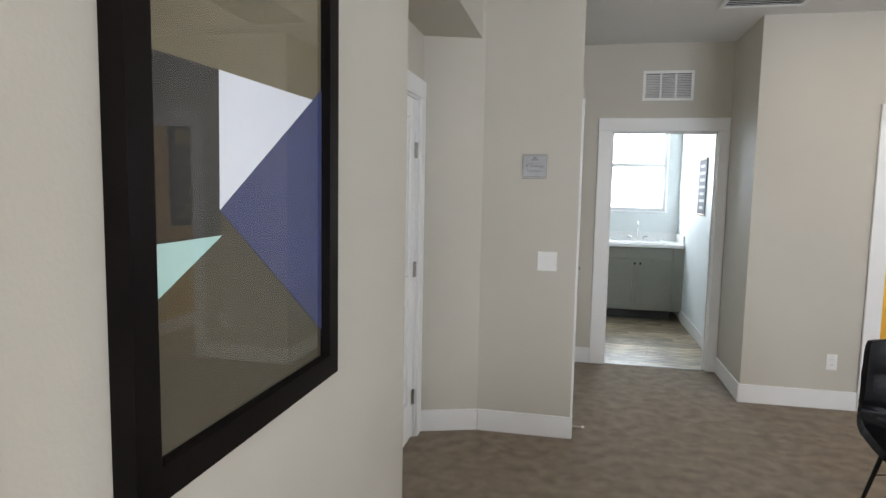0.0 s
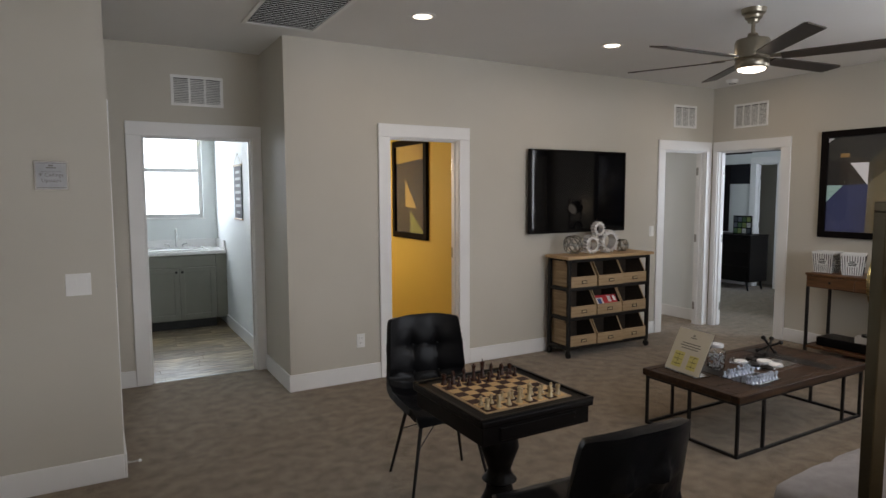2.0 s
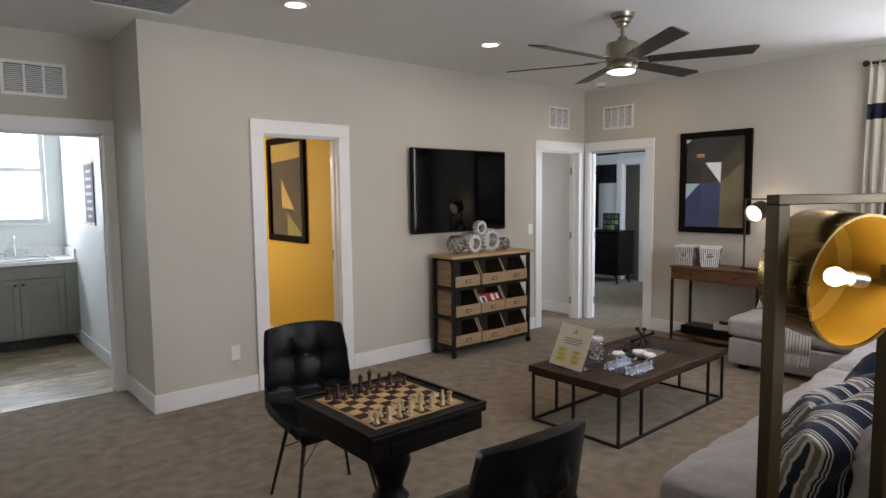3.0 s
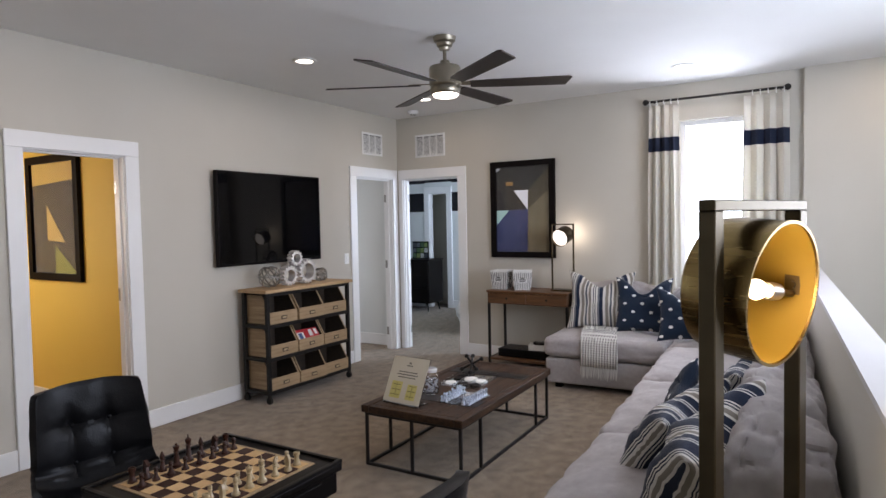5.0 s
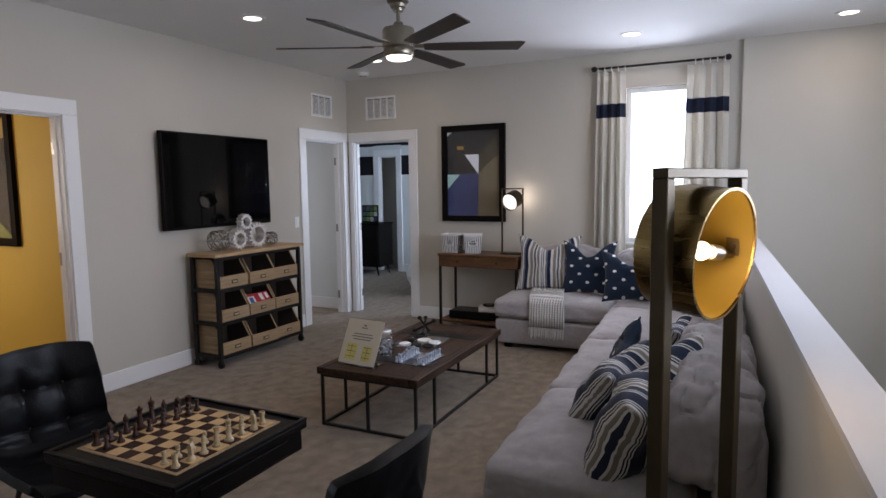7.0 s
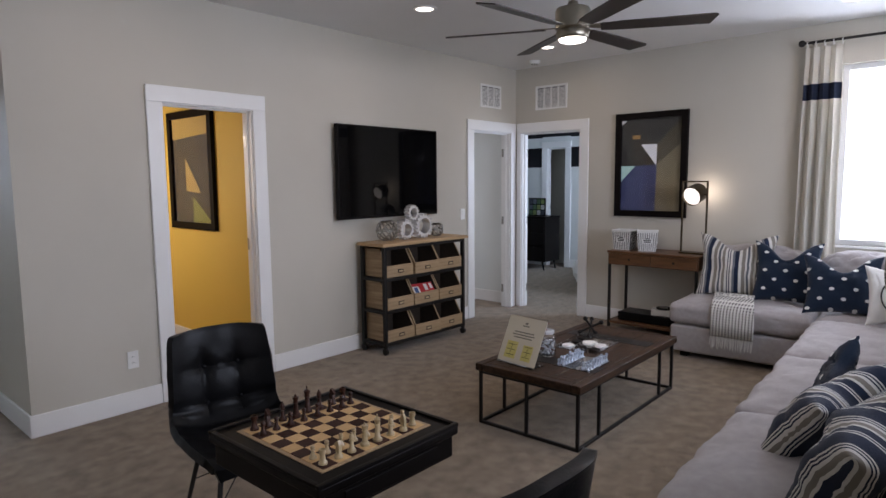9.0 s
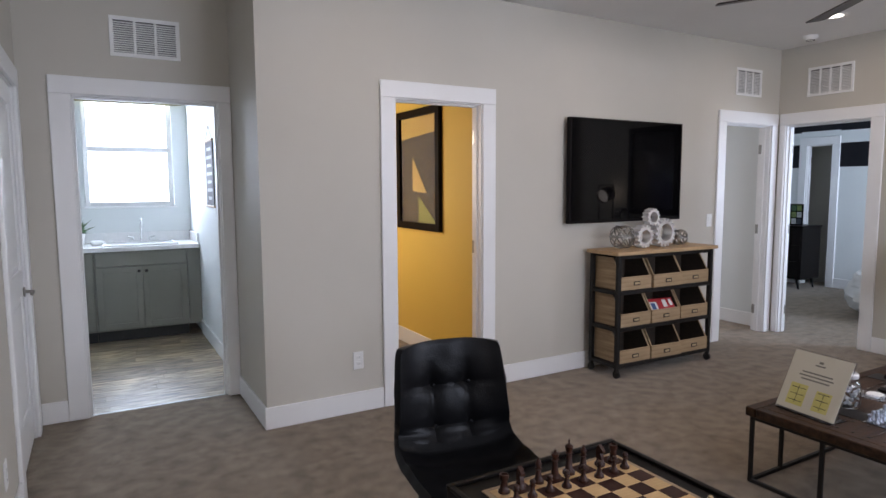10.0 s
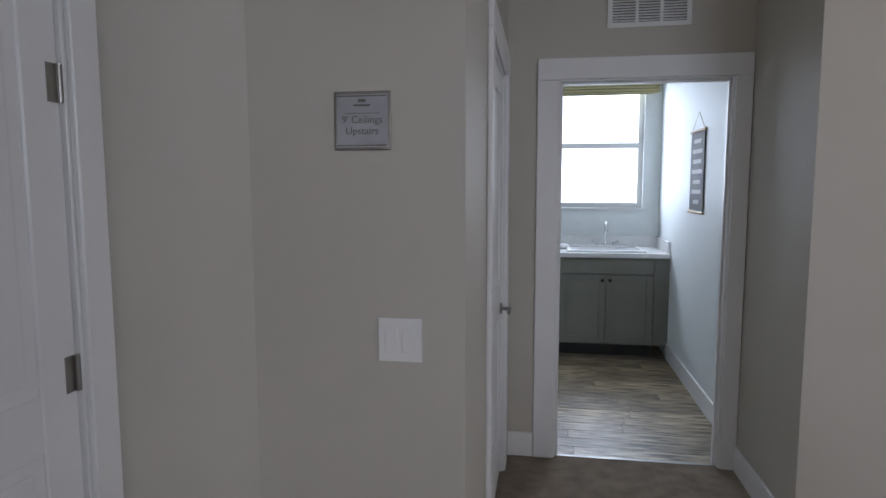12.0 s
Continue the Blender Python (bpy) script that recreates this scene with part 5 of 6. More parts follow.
picture("black framed geometric print in navy, white and taupe", pose(WX, 1.435, 1.60, 0, 0, 90), 0.691, 1.056, [
    M_ART_UMBER, (M_ART_TAUPE, [(0, 0.589), (1, 0.595), (1, 1), (0, 1)]), (M_ART_DARK, [(0, 0.316), (0.319, 0.318), (0.319, 0.592), (0, 0.589)]),
    (M_ART_WHITE, [(0.319, 0.592), (0.932, 0.595), (0.313, 0.361)]), (M_ART_NAVY, [(1, 0.624), (0.313, 0.361), (1, 0.064)]), (M_ART_TEAL, [(0, 0.316), (0.319, 0.318), (0, 0.223)])], fw=0.050)
picture("black framed geometric print beside the console table", pose(EX, 3.622, 1.628, 0, 0, -90), 0.735, 1.03, [
    M_ART_DARK, (mat("sepia_art_paint", (0.022, 0.017, 0.013), (0.030, 0.024, 0.018), 4, 0.7), [(0.19, 0.82), (0.606, 0.74), (0.606, 0.49), (0.19, 0.49)]), (M_ART_UMBER, [(0.606, 0.722), (1, 0.98), (1, 0.72), (0.60, 0.50)]),
    (M_ART_TAUPE, [(0.606, 0.507), (1, 0.73), (1, 0), (0.59, 0)]), (M_ART_NAVY, [(0, 0.315), (0.245, 0.49), (0.606, 0.50), (0.59, 0), (0, 0)]), (M_ART_WHITE, [(0.34, 0.722), (0.606, 0.722), (0.60, 0.492)]),
    (M_ART_TEAL, [(0, 0.49), (0.245, 0.49), (0, 0.315)]), (M_ART_WHITE, [(0, 0.99), (0.09, 0.99), (0, 0.945)]), (mat("orange_art_paint", (0.30, 0.17, 0.05), None, 4, 0.7), [(0.19, 0.783), (0.32, 0.783), (0.32, 0.825), (0.19, 0.825)])])
picture("black framed geometric print on the ochre wall", pose(3.51, 6.36, 1.60, 0, 0, -90), 0.80, 1.04, [
    M_ART_DARK, (mat("ochre_art_paint", (0.34, 0.22, 0.05), None, 4, 0.7), [(0, 0.80), (1, 0.84), (1, 1), (0, 1)]),
    (mat("ochre_art_paint_two", (0.36, 0.23, 0.06), None, 4, 0.7), [(0.33, 0.62), (0.72, 0.28), (0.33, 0.30)]), (mat("olive_art_paint", (0.16, 0.17, 0.03), None, 4, 0.7), [(0.5, 0.25), (0.98, 0.0), (0.5, 0.0)])])


# -- floor lamp by the half wall --
fl = thing("floor_lamp", "tall brass frame floor lamp with a drum shade, lit", "lamp", pose(2.076, 1.022, 0, 0, 0, math.degrees(math.atan2(-0.131, 0.316))))
FW, FH = 0.172, 1.532
for s in (-1, 1):
    part("post", box(s * FW - (0.030 if s > 0 else 0), s * FW + (0.030 if s < 0 else 0), -0.016, 0.016, 0.014, FH - 0.02, 0.002, 1), M_BRASSDK, fl)
part("top_bar", box(-FW, FW, -0.016, 0.016, FH - 0.02, FH, 0.002, 1), M_BRASSDK, fl)
part("base_plate", box(-FW, FW, -0.14, 0.14, 0, 0.014, 0.003, 1), M_BRASSDK, fl)
LZ, LR, L0, L1 = 1.361, 0.136, -0.098, 0.045
tilt = pose(0.010, 0, LZ) @ pose(0, 0, 0, 96, 0, 0)
drum = lathe([(0.0, L0), (LR * 0.80, L0), (LR * 0.96, L0 + 0.016), (LR, L0 + 0.05), (LR, L1)], 48)
part("drum_shade", turn(drum, tilt), M_BRASS, fl, "brushed brass drum shade", True)
lin = lathe([(0.0, L0 + 0.004), (LR * 0.78, L0 + 0.004), (LR * 0.93, L0 + 0.02), (LR - 0.0025, L0 + 0.05), (LR - 0.0025, L1)], 48)
part("shade_lining", turn(lin, tilt), M_GOLD, fl, "bright gold shade lining", True)
part("shade_rim", turn(lathe([(LR - 0.004, L1 - 0.002), (LR + 0.002, L1 - 0.002), (LR + 0.002, L1 + 0.003), (LR - 0.004, L1 + 0.003), (LR - 0.004, L1 - 0.002)], 48), tilt), M_BRASS, fl, smooth=True)
for s in (-1, 1):
    part("pivot", rod(bmesh.new(), (s * (LR - 0.001), 0, LZ), (s * (FW - 0.03), 0, LZ), 0.008), M_BRASSDK, fl)
bx = pose(0.010, 0, LZ) @ pose(0, 0, 0, 0, -82, 0)
part("bulb_stem", turn(rod(bmesh.new(), (0, 0, -0.13), (0, 0, -0.062), 0.007), bx @ pose(0, 0, 0)), M_BRASSDK, fl)
part("socket", turn(lathe([(0.0, -0.066), (0.017, -0.066), (0.018, -0.05), (0.016, -0.026), (0, -0.026)], 18), bx), M_NICKEL, fl, "chrome bulb socket", True)
part("bulb", turn(lathe([(0.010, -0.026), (0.012, -0.012), (0.017, 0.002), (0.020, 0.012), (0.017, 0.024), (0.009, 0.031), (0, 0.033)], 20), bx), M_BULB, fl, "glowing clear bulb", True)
_pl = new("floor_lamp_light", bpy.data.lights.new("floor_lamp_light", "POINT"))
_pl.data.energy, _pl.data.color, _pl.data.shadow_soft_size = 4.5, (1.0, 0.74, 0.40), 0.02
_pl.matrix_world = Matrix.Translation((2.052, 1.000, LZ - 0.005))
_tp = new("table_lamp_light", bpy.data.lights.new("table_lamp_light", "POINT"))
_tp.data.energy, _tp.data.color, _tp.data.shadow_soft_size = 2.0, (1.0, 0.90, 0.74), 0.03
_tp.matrix_world = Matrix.Translation((6.72, 3.04, 1.36))

# -- curtains --
M_CURTAIN = mat("linen_curtain", (0.68, 0.655, 0.60), (0.73, 0.705, 0.65), 40, 0.9, 0.25, 400, spec=0.15)
_cn, _cl = M_CURTAIN.node_tree.nodes, M_CURTAIN.node_tree.links
_ct, _cs = _cn.new("ShaderNodeTexCoord"), _cn.new("ShaderNodeSeparateXYZ")
_cl.new(_ct.outputs["Object"], _cs.inputs[0])
_cr = _cn.new("ShaderNodeValToRGB")
_cr.color_ramp.interpolation = "CONSTANT"
_mr = _cn.new("ShaderNodeMapRange")
_mr.inputs["From Max"].default_value = 3.0
_cl.new(_cs.outputs[2], _mr.inputs[0])
_cl.new(_mr.outputs[0], _cr.inputs[0])
_e = _cr.color_ramp.elements
_e[0].position, _e[0].color = 0.0, (0.72, 0.69, 0.62, 1)
_e[1].position, _e[1].color = 2.112 / 3, (0.026, 0.034, 0.062, 1)
_e2 = _e.new(2.246 / 3)
_e2.color = (0.72, 0.69, 0.62, 1)
_cl.new(_cr.outputs[0], _cn["Principled BSDF"].inputs["Base Color"])
_tr, _mx = _cn.new("ShaderNodeBsdfTranslucent"), _cn.new("ShaderNodeMixShader")
_cl.new(_cr.outputs[0], _tr.inputs[0])
_mx.inputs[0].default_value = 0.3
_cl.new(_cn["Principled BSDF"].outputs[0], _mx.inputs[1])
_cl.new(_tr.outputs[0], _mx.inputs[2])
_cl.new(_mx.outputs[0], _cn["Material Output"].inputs[0])


def curtain(y0, y1, ring_ys, phase):
    root = thing("curtain", "cream linen curtain with a navy band, hanging open", "curtain", None, "window curtains")
    bm = bmesh.new()
    n, rows = 72, 26
    g = []
    for r in range(rows + 1):
        z = 2.545 - (2.545 - 0.03) * r / rows
        spread = 1 + 0.16 * r / rows
        row = []
        for k in range(n + 1):
            u = k / n
            a = u * 2 * math.pi * 3.5 + phase
            amp = 0.020 + 0.020 * min(1, r / 6)
            y = (y0 + y1) / 2 + (u - 0.5) * (y1 - y0) * spread + 0.006 * math.sin(2 * a + r * 0.15)
            x = 6.765 + amp * math.sin(a) + 0.003 * math.sin(a * 2.3 + r * 0.25) + 0.004 * noise.noise(Vector((u * 9, r * 0.3, phase)))
            row.append(bm.verts.new((x, y, z)))
        g.append(row)
    for a, b in zip(g, g[1:]):
        for k in range(n):
            bm.faces.new((a[k], a[k + 1], b[k + 1], b[k]))
    ob = part("cloth", bm, M_CURTAIN, root, smooth=True)
    md = ob.modifiers.new("thickness", "SOLIDIFY")
    md.thickness = 0.003
    for y in ring_ys:
        part("ring", turn(lathe([(0.020, -0.003), (0.0245, -0.003), (0.0245, 0.003), (0.020, 0.003), (0.020, -0.003)], 20), pose(6.765, y, 2.568, 90, 0, 0)), M_PLASTIC, root, "white curtain ring", True)


curtain(2.02, 2.285, [2.03 + k * 0.062 for k in range(5)], 0.4)
curtain(1.15, 1.49, [1.18 + k * 0.060 for k in range(5)], 2.0)
cr_ = thing("curtain_rod", "dark metal curtain rod with round finials", "curtain rod", pose(6.765, 0, 2.585))
part("rod", rod(bmesh.new(), (0, 1.165, 0), (0, 2.31, 0), 0.011), M_IRON, cr_, smooth=True)
for y in (1.155, 2.32):
    bm = bmesh.new()
    bmesh.ops.create_uvsphere(bm, u_segments=18, v_segments=12, radius=0.027, matrix=Matrix.Translation((0, y, 0)))
    part("finial", bm, M_IRON, cr_, smooth=True)
for y in (1.21, 2.255):
    part("bracket", rods([((0, y, 0), (EX - 6.765 - 0.002, y, 0))], 0.006), M_IRON, cr_)

# -- ceiling fan --
fan = thing("ceiling_fan", "six-blade dark ceiling fan with a lit round light", "ceiling fan", pose(4.375, 3.075, 0))
part("canopy", lathe([(0.0, 2.655), (0.034, 2.655), (0.038, 2.672), (0.052, 2.680), (0.056, 2.700), (0.072, 2.712), (0.078, CEIL), (0, CEIL)], 32), M_FANBODY, fan, smooth=True)
part("downrod", rod(bmesh.new(), (0, 0, 2.56), (0, 0, 2.67), 0.0125), M_FANBODY, fan, smooth=True)
part("motor_housing", lathe([(0.0, 2.585), (0.030, 2.585), (0.034, 2.57), (0.050, 2.555), (0.100, 2.545), (0.108, 2.53), (0.108, 2.425), (0.100, 2.415), (0.0, 2.415)], 40), M_FANBODY, fan, smooth=True)
part("switch_cup", lathe([(0.0, 2.36), (0.092, 2.36), (0.100, 2.37), (0.104, 2.40), (0.096, 2.415), (0, 2.415)], 40), M_FANBODY, fan, smooth=True)
part("light_lens", lathe([(0.0, 2.336), (0.05, 2.339), (0.080, 2.348), (0.086, 2.36), (0, 2.36)], 32), M_LAMP, fan, "glowing frosted lens", True)
for k in range(6):
    a = 60 * k - 4
    m = pose(0, 0, 2.425, 0, 0, a) @ pose(0, 0, 0, -11, 0, 0)
    bl = prism([(0.17, -0.045), (0.30, -0.056), (0.815, -0.066), (0.835, -0.050), (0.800, 0.062), (0.30, 0.056), (0.17, 0.045)], "z", -0.004, 0.004)
    blade = part("blade", turn(bl, m), M_BLADE, fan)
    part("blade_iron", turn(prism([(0.09, -0.018), (0.20, -0.034), (0.25, -0.012), (0.25, 0.012), (0.20, 0.034), (0.09, 0.018)], "z", 0.004, 0.010), m), M_FANBODY, blade)
area("fan_light", (4.375, 3.075, 2.33), (4.375, 3.075, 0), 0.16, 0.16, 5, WARM, "DISK")


def downlight(x, y, group="recessed ceiling lights", watts=4.5):
    root = thing("recessed_light", "round white recessed ceiling light, lit", "ceiling light", pose(x, y, CEIL), group)
    part("trim_ring", lathe([(0.062, -0.001), (0.066, -0.008), (0.088, -0.006), (0.092, 0.0), (0.062, -0.001)], 32), M_PLASTIC, root, smooth=True)
    part("lens", lathe([(0.0, -0.0015), (0.062, -0.0015), (0.062, -0.0035), (0, -0.004)], 28), M_LAMP, root, "glowing frosted lens")
    area("downlight_beam", (x, y, CEIL - 0.012), (x, y, 0), 0.11, 0.11, watts, WARM, "DISK")


for x, y in ((2.555, 4.245), (4.275, 4.245), (6.03, 4.31), (4.27, 1.85), (6.165, 1.88), (6.28, 0.335)):
    downlight(x, y)
sd = thing("smoke_detector", "white round smoke detector on the ceiling", "smoke detector", pose(6.525, 4.78, CEIL))
part("housing", lathe([(0.0, -0.038), (0.045, -0.036), (0.058, -0.022), (0.062, 0.0), (0, 0)], 28), M_PLASTIC, sd, smooth=True)
part("sensor_ring", lathe([(0.030, -0.0395), (0.036, -0.0395), (0.036, -0.036), (0.030, -0.036), (0.030, -0.0395)], 24), M_DARKCAV, sd)

gr = thing("return_grille", "white louvred return air grille in the ceiling", "air grille", pose(1.515, 3.93, CEIL))
GW, GL = 0.525, 1.035
for b in (box(0, GW, 0, 0.03, -0.012, -0.001, 0.003, 1), box(0, GW, GL - 0.03, GL, -0.012, -0.001, 0.003, 1), box(0, 0.03, 0.03, GL - 0.03, -0.012, -0.001, 0.003, 1), box(GW - 0.03, GW, 0.03, GL - 0.03, -0.012, -0.001, 0.003, 1)):
    part("grille_frame", b, M_PLASTIC, gr)
# no duct above: a flat near-black sheet paints the shade between slats
part("cavity", box(0.03, GW - 0.03, 0.03, GL - 0.03, -0.0018, -0.0008), mat("duct_shadow", (0.010, 0.010, 0.010), (0.018, 0.018, 0.018), 8, 0.9, spec=0.1), gr, "near-black sheet painted as shade behind the slats")
_sl = mesh_of("slat", turn(box(0.03, GW - 0.03, -0.009, 0.009, -0.001, 0.001), pose(0, 0, 0, 14, 0, 0)), M_PLASTIC)
k = 0
while 0.055 + k * 0.041 < GL - 0.04:
    o = new("slat", _sl)
    o.parent = gr
    o.matrix_basis = pose(0, 0.055 + k * 0.041, -0.009)
    k += 1


def wall_vent(m, w, h, cells):
    """A white transfer grille; local x to the right as seen, z up, the room towards -y."""
    root = thing("wall_vent", "white louvred vent grille high on the wall", "vent", m, "wall vents")
    e = 0.024
    for b in (box(0, w, -0.010, 0, 0, e, 0.002, 1), box(0, w, -0.010, 0, h - e, h, 0.002, 1), box(0, e, -0.010, 0, e, h - e, 0.002, 1), box(w - e, w, -0.010, 0, e, h - e, 0.002, 1)):
        part("frame", b, M_PLASTIC, root)
    for c in range(1, cells):
        x = e + (w - 2 * e) * c / cells
        part("mullion", box(x - 0.008, x + 0.008, -0.008, 0, e, h - e), M_PLASTIC, root)
    # flat sheet with the shade between the louvres put into its grey
    part("backing", box(e, w - e, -0.0015, -0.0005, e, h - e), mat("vent_shadow", (0.10, 0.10, 0.10), (0.14, 0.14, 0.14), 8, 0.8), root, "grey sheet painted as shade behind the louvres")
    sm = mesh_of("louvre", turn(box(e, w - e, -0.001, 0.001, -0.006, 0.006), pose(0, 0, 0, -40, 0, 0)), M_PLASTIC)
    k = 0
    while e + 0.008 + k * 0.0135 < h - e - 0.004:
        o = new("louvre", sm)
        o.parent = root
        o.matrix_basis = pose(0, -0.0055, e + 0.008 + k * 0.0135)
        k += 1


wall_vent(pose(1.153, LY, 2.272), 0.405, 0.245, 3)
wall_vent(SKEW @ pose(6.185, NY, 2.275), 0.375, 0.248, 3)
wall_vent(pose(EX, 4.98, 2.265, 0, 0, -90), 0.405, 0.262, 4)


def plate(m, label, category, w, h, kind):
    """Switch and outlet plates; local x to the right, z up, centred, the room towards -y."""
    root = thing("wall_switch" if kind == "switch" else "wall_outlet", label, category, m)
    part("cover_plate", box(-w / 2, w / 2, -0.006, 0, -h / 2, h / 2, 0.003, 2), M_PLASTIC, root)
    gangs = max(1, round(w / 0.06))
    for k in range(gangs):
        x = (k - (gangs - 1) / 2) * 0.046
        if kind == "switch":
            part("rocker", turn(box(-0.0165, 0.0165, -0.009, -0.005, -0.033, 0.033, 0.001, 1), pose(x, 0, 0, 2.5, 0, 0)), M_PLASTIC, root)
        else:
            for z in (-0.02, 0.02):
                r = part("receptacle", box(x - 0.0165, x + 0.0165, -0.0075, -0.005, z - 0.014, z + 0.014, 0.003, 1), M_PLASTIC, root)
                for sx in (-0.006, 0.006):
                    part("slot", box(x + sx - 0.001, x + sx + 0.001, -0.0079, -0.0074, z - 0.003, z + 0.006), M_DARKCAV, r)


plate(pose(0.484, SY, 1.085), "white double rocker switch plate on the wall", "light switch", 0.116, 0.116, "switch")
plate(SKEW @ pose(5.875, NY, 1.137), "white single rocker switch plate beside the doorway", "light switch", 0.07, 0.114, "switch")
plate(SKEW @ pose(2.452, NY, 0.340), "white duplex outlet low on the wall", "outlet", 0.070, 0.114, "outlet")
plate(pose(CX, 4.40, 0.33, 0, 0, 90), "white duplex outlet low on the hall wall", "outlet", 0.070, 0.114, "outlet")

sign = thing("ceiling_height_sign", "small silver framed sign about the ceilings", "sign", pose(0.392, SY, 1.650))
part("backing", box(-0.074, 0.074, -0.008, 0, -0.074, 0.074, 0.002, 1), M_NICKEL, sign, "brushed metal frame")
part("face", box(-0.066, 0.066, -0.0095, -0.0078, -0.066, 0.066), mat("silver_grey_card", (0.32, 0.33, 0.35), (0.46, 0.47, 0.49), 9, 0.4), sign)
for x0, x1, z0, z1 in ((-0.010, 0.010, 0.046, 0.054), (-0.022, 0.022, 0.036, 0.041), (-0.045, 0.045, 0.018, 0.0195)):
    part("print_bar", box(x0, x1, -0.0105, -0.0096, z0, z1), M_GREYINK, sign)
part("edge_line", box(-0.064, 0.064, -0.0105, -0.0096, 0.060, 0.063), M_GREYINK, sign)
part("edge_line", box(-0.064, 0.064, -0.0105, -0.0096, -0.063, -0.060), M_GREYINK, sign)
text("lettering", "9' Ceilings", 0.026, pose(0, -0.0100, 0.002, 90, 0, 0), M_GREYINK, sign)
text("lettering", "Upstairs", 0.026, pose(0, -0.0100, -0.026, 90, 0, 0), M_GREYINK, sign)
ds = thing("door_stop", "small spring door stop on the baseboard", "door stop", pose(CX + 0.014, SY + 0.05, 0.06, 0, 90, 0))
part("spring", lathe([(0.010, 0), (0.010, 0.006), (0.005, 0.010), (0.005, 0.060)], 12), M_NICKEL, ds)
part("tip", lathe([(0.0, 0.074), (0.008, 0.072), (0.008, 0.058), (0, 0.058)], 12), M_PLASTIC, ds)

# -- laundry room --
CF = 8.05
CTOP = 0.905


def cabinet(x0, x1, label, doors, drawer=True):
    root = thing("base_cabinet", label, "cabinet", pose(x0, CF, 0), "laundry base cabinets")
    w = x1 - x0
    part("carcass", box(0.0, w, 0.0, 0.58, 0.11, CTOP - 0.04), M_GRAYCAB, root)
    part("toe_kick", box(0.0, w, 0.06, 0.075, 0.0, 0.11), M_DARKCAV, root)
    g = 0.004
    zt = CTOP - 0.055
    if drawer:
        part("drawer_front", box(g + 0.008, w - g - 0.008, -0.019, -0.001, zt - 0.125, zt, 0.003, 1), M_GRAYCAB, root)
        zt -= 0.133
    dw = (w - 0.016) / doors
    for k in range(doors):
        a, b = 0.008 + k * dw + 0.002, 0.008 + (k + 1) * dw - 0.002
        d = part("door", box(a, b, -0.012, -0.001, 0.125, zt), M_GRAYCAB, root)
        st = 0.055
        for q in ((a, a + st, 0.125, zt), (b - st, b, 0.125, zt), (a + st, b - st, 0.125, 0.125 + st), (a + st, b - st, zt - st, zt)):
            part("shaker_rail", box(q[0], q[1], -0.020, -0.012, q[2], q[3], 0.002, 1), M_GRAYCAB, d)
        kx = (b - 0.03) if k == 0 and doors > 1 else a + 0.03
        part("knob", turn(lathe([(0.005, 0), (0.005, 0.010), (0.013, 0.014), (0.014, 0.022), (0.008, 0.027), (0, 0.028)], 16), pose(kx, -0.020, zt - 0.045, 90, 0, 0)), M_IRON, d, "dark round knob", True)


cabinet(0.985, 1.785, "grey-green shaker sink cabinet with two doors", 2)
cabinet(0.20, 0.982, "grey-green shaker base cabinet beside the sink", 2, False)
part_filler = solid("cabinet_filler", box(1.788, 1.908, CF, CF + 0.02, 0.11, CTOP - 0.04), M_GRAYCAB, "grey-green filler strip beside the sink cabinet", "cabinet")
solid("countertop", bbox(bbox(box(0.15, 1.906, CF - 0.03, 8.645, CTOP - 0.04, CTOP, 0.003, 1), 1.888, 1.906, CF + 0.02, 8.645, CTOP, CTOP + 0.10), 0.15, 1.886, 8.625, 8.645, CTOP, CTOP + 0.10), M_COUNTER, "white quartz countertop with a low splash", "countertop")
sk = thing("sink", "white drop-in laundry sink", "sink", pose(1.39, 8.32, CTOP))
_skb = bmesh.new()
for x0, x1, y0, y1, z0, z1 in ((-0.33, 0.33, -0.24, -0.205, 0, 0.018), (-0.33, 0.33, 0.205, 0.24, 0, 0.018), (-0.33, -0.295, -0.205, 0.205, 0, 0.018), (0.295, 0.33, -0.205, 0.205, 0, 0.018)):
    bbox(_skb, x0, x1, y0, y1, z0, z1, 0.006, 2)
part("rim", _skb, M_COUNTER, sk)
part("basin", box(-0.295, 0.295, -0.205, 0.205, 0.001, 0.003), mat("basin_enamel", (0.55, 0.55, 0.55), (0.6, 0.6, 0.6), 4, 0.2), sk)
fa = thing("faucet", "chrome gooseneck laundry faucet with two levers", "faucet", pose(1.42, 8.57, CTOP))
part("deck_plate", box(-0.10, 0.10, -0.022, 0.022, 0, 0.014, 0.006, 2), M_CHROME, fa)
_gn = [(0, 0, 0.014), (0, 0, 0.18)] + [(0, -0.055 + 0.055 * math.cos(a), 0.18 + 0.055 * math.sin(a)) for a in [math.pi * q / 8 for q in range(1, 9)]] + [(0, -0.11, 0.15)]
part("spout", rods(list(zip(_gn, _gn[1:])), 0.010), M_CHROME, fa, smooth=True)
for s in (-1, 1):
    part("lever", rods([((s * 0.075, 0, 0.012), (s * 0.075, 0, 0.05)), ((s * 0.075, 0, 0.047), (s * 0.125, -0.01, 0.058))], 0.008), M_CHROME, fa, smooth=True)
pot = thing("potted_plant", "small leafy green plant in a white pot", "plant", pose(0.85, 8.38, CTOP) @ Matrix.Scale(1.35, 4))
part("pot", lathe([(0.0, 0), (0.045, 0), (0.058, 0.09), (0.054, 0.09), (0.050, 0.075), (0, 0.075)], 20), M_PLASTIC, pot, smooth=True)
_lv = bmesh.new()
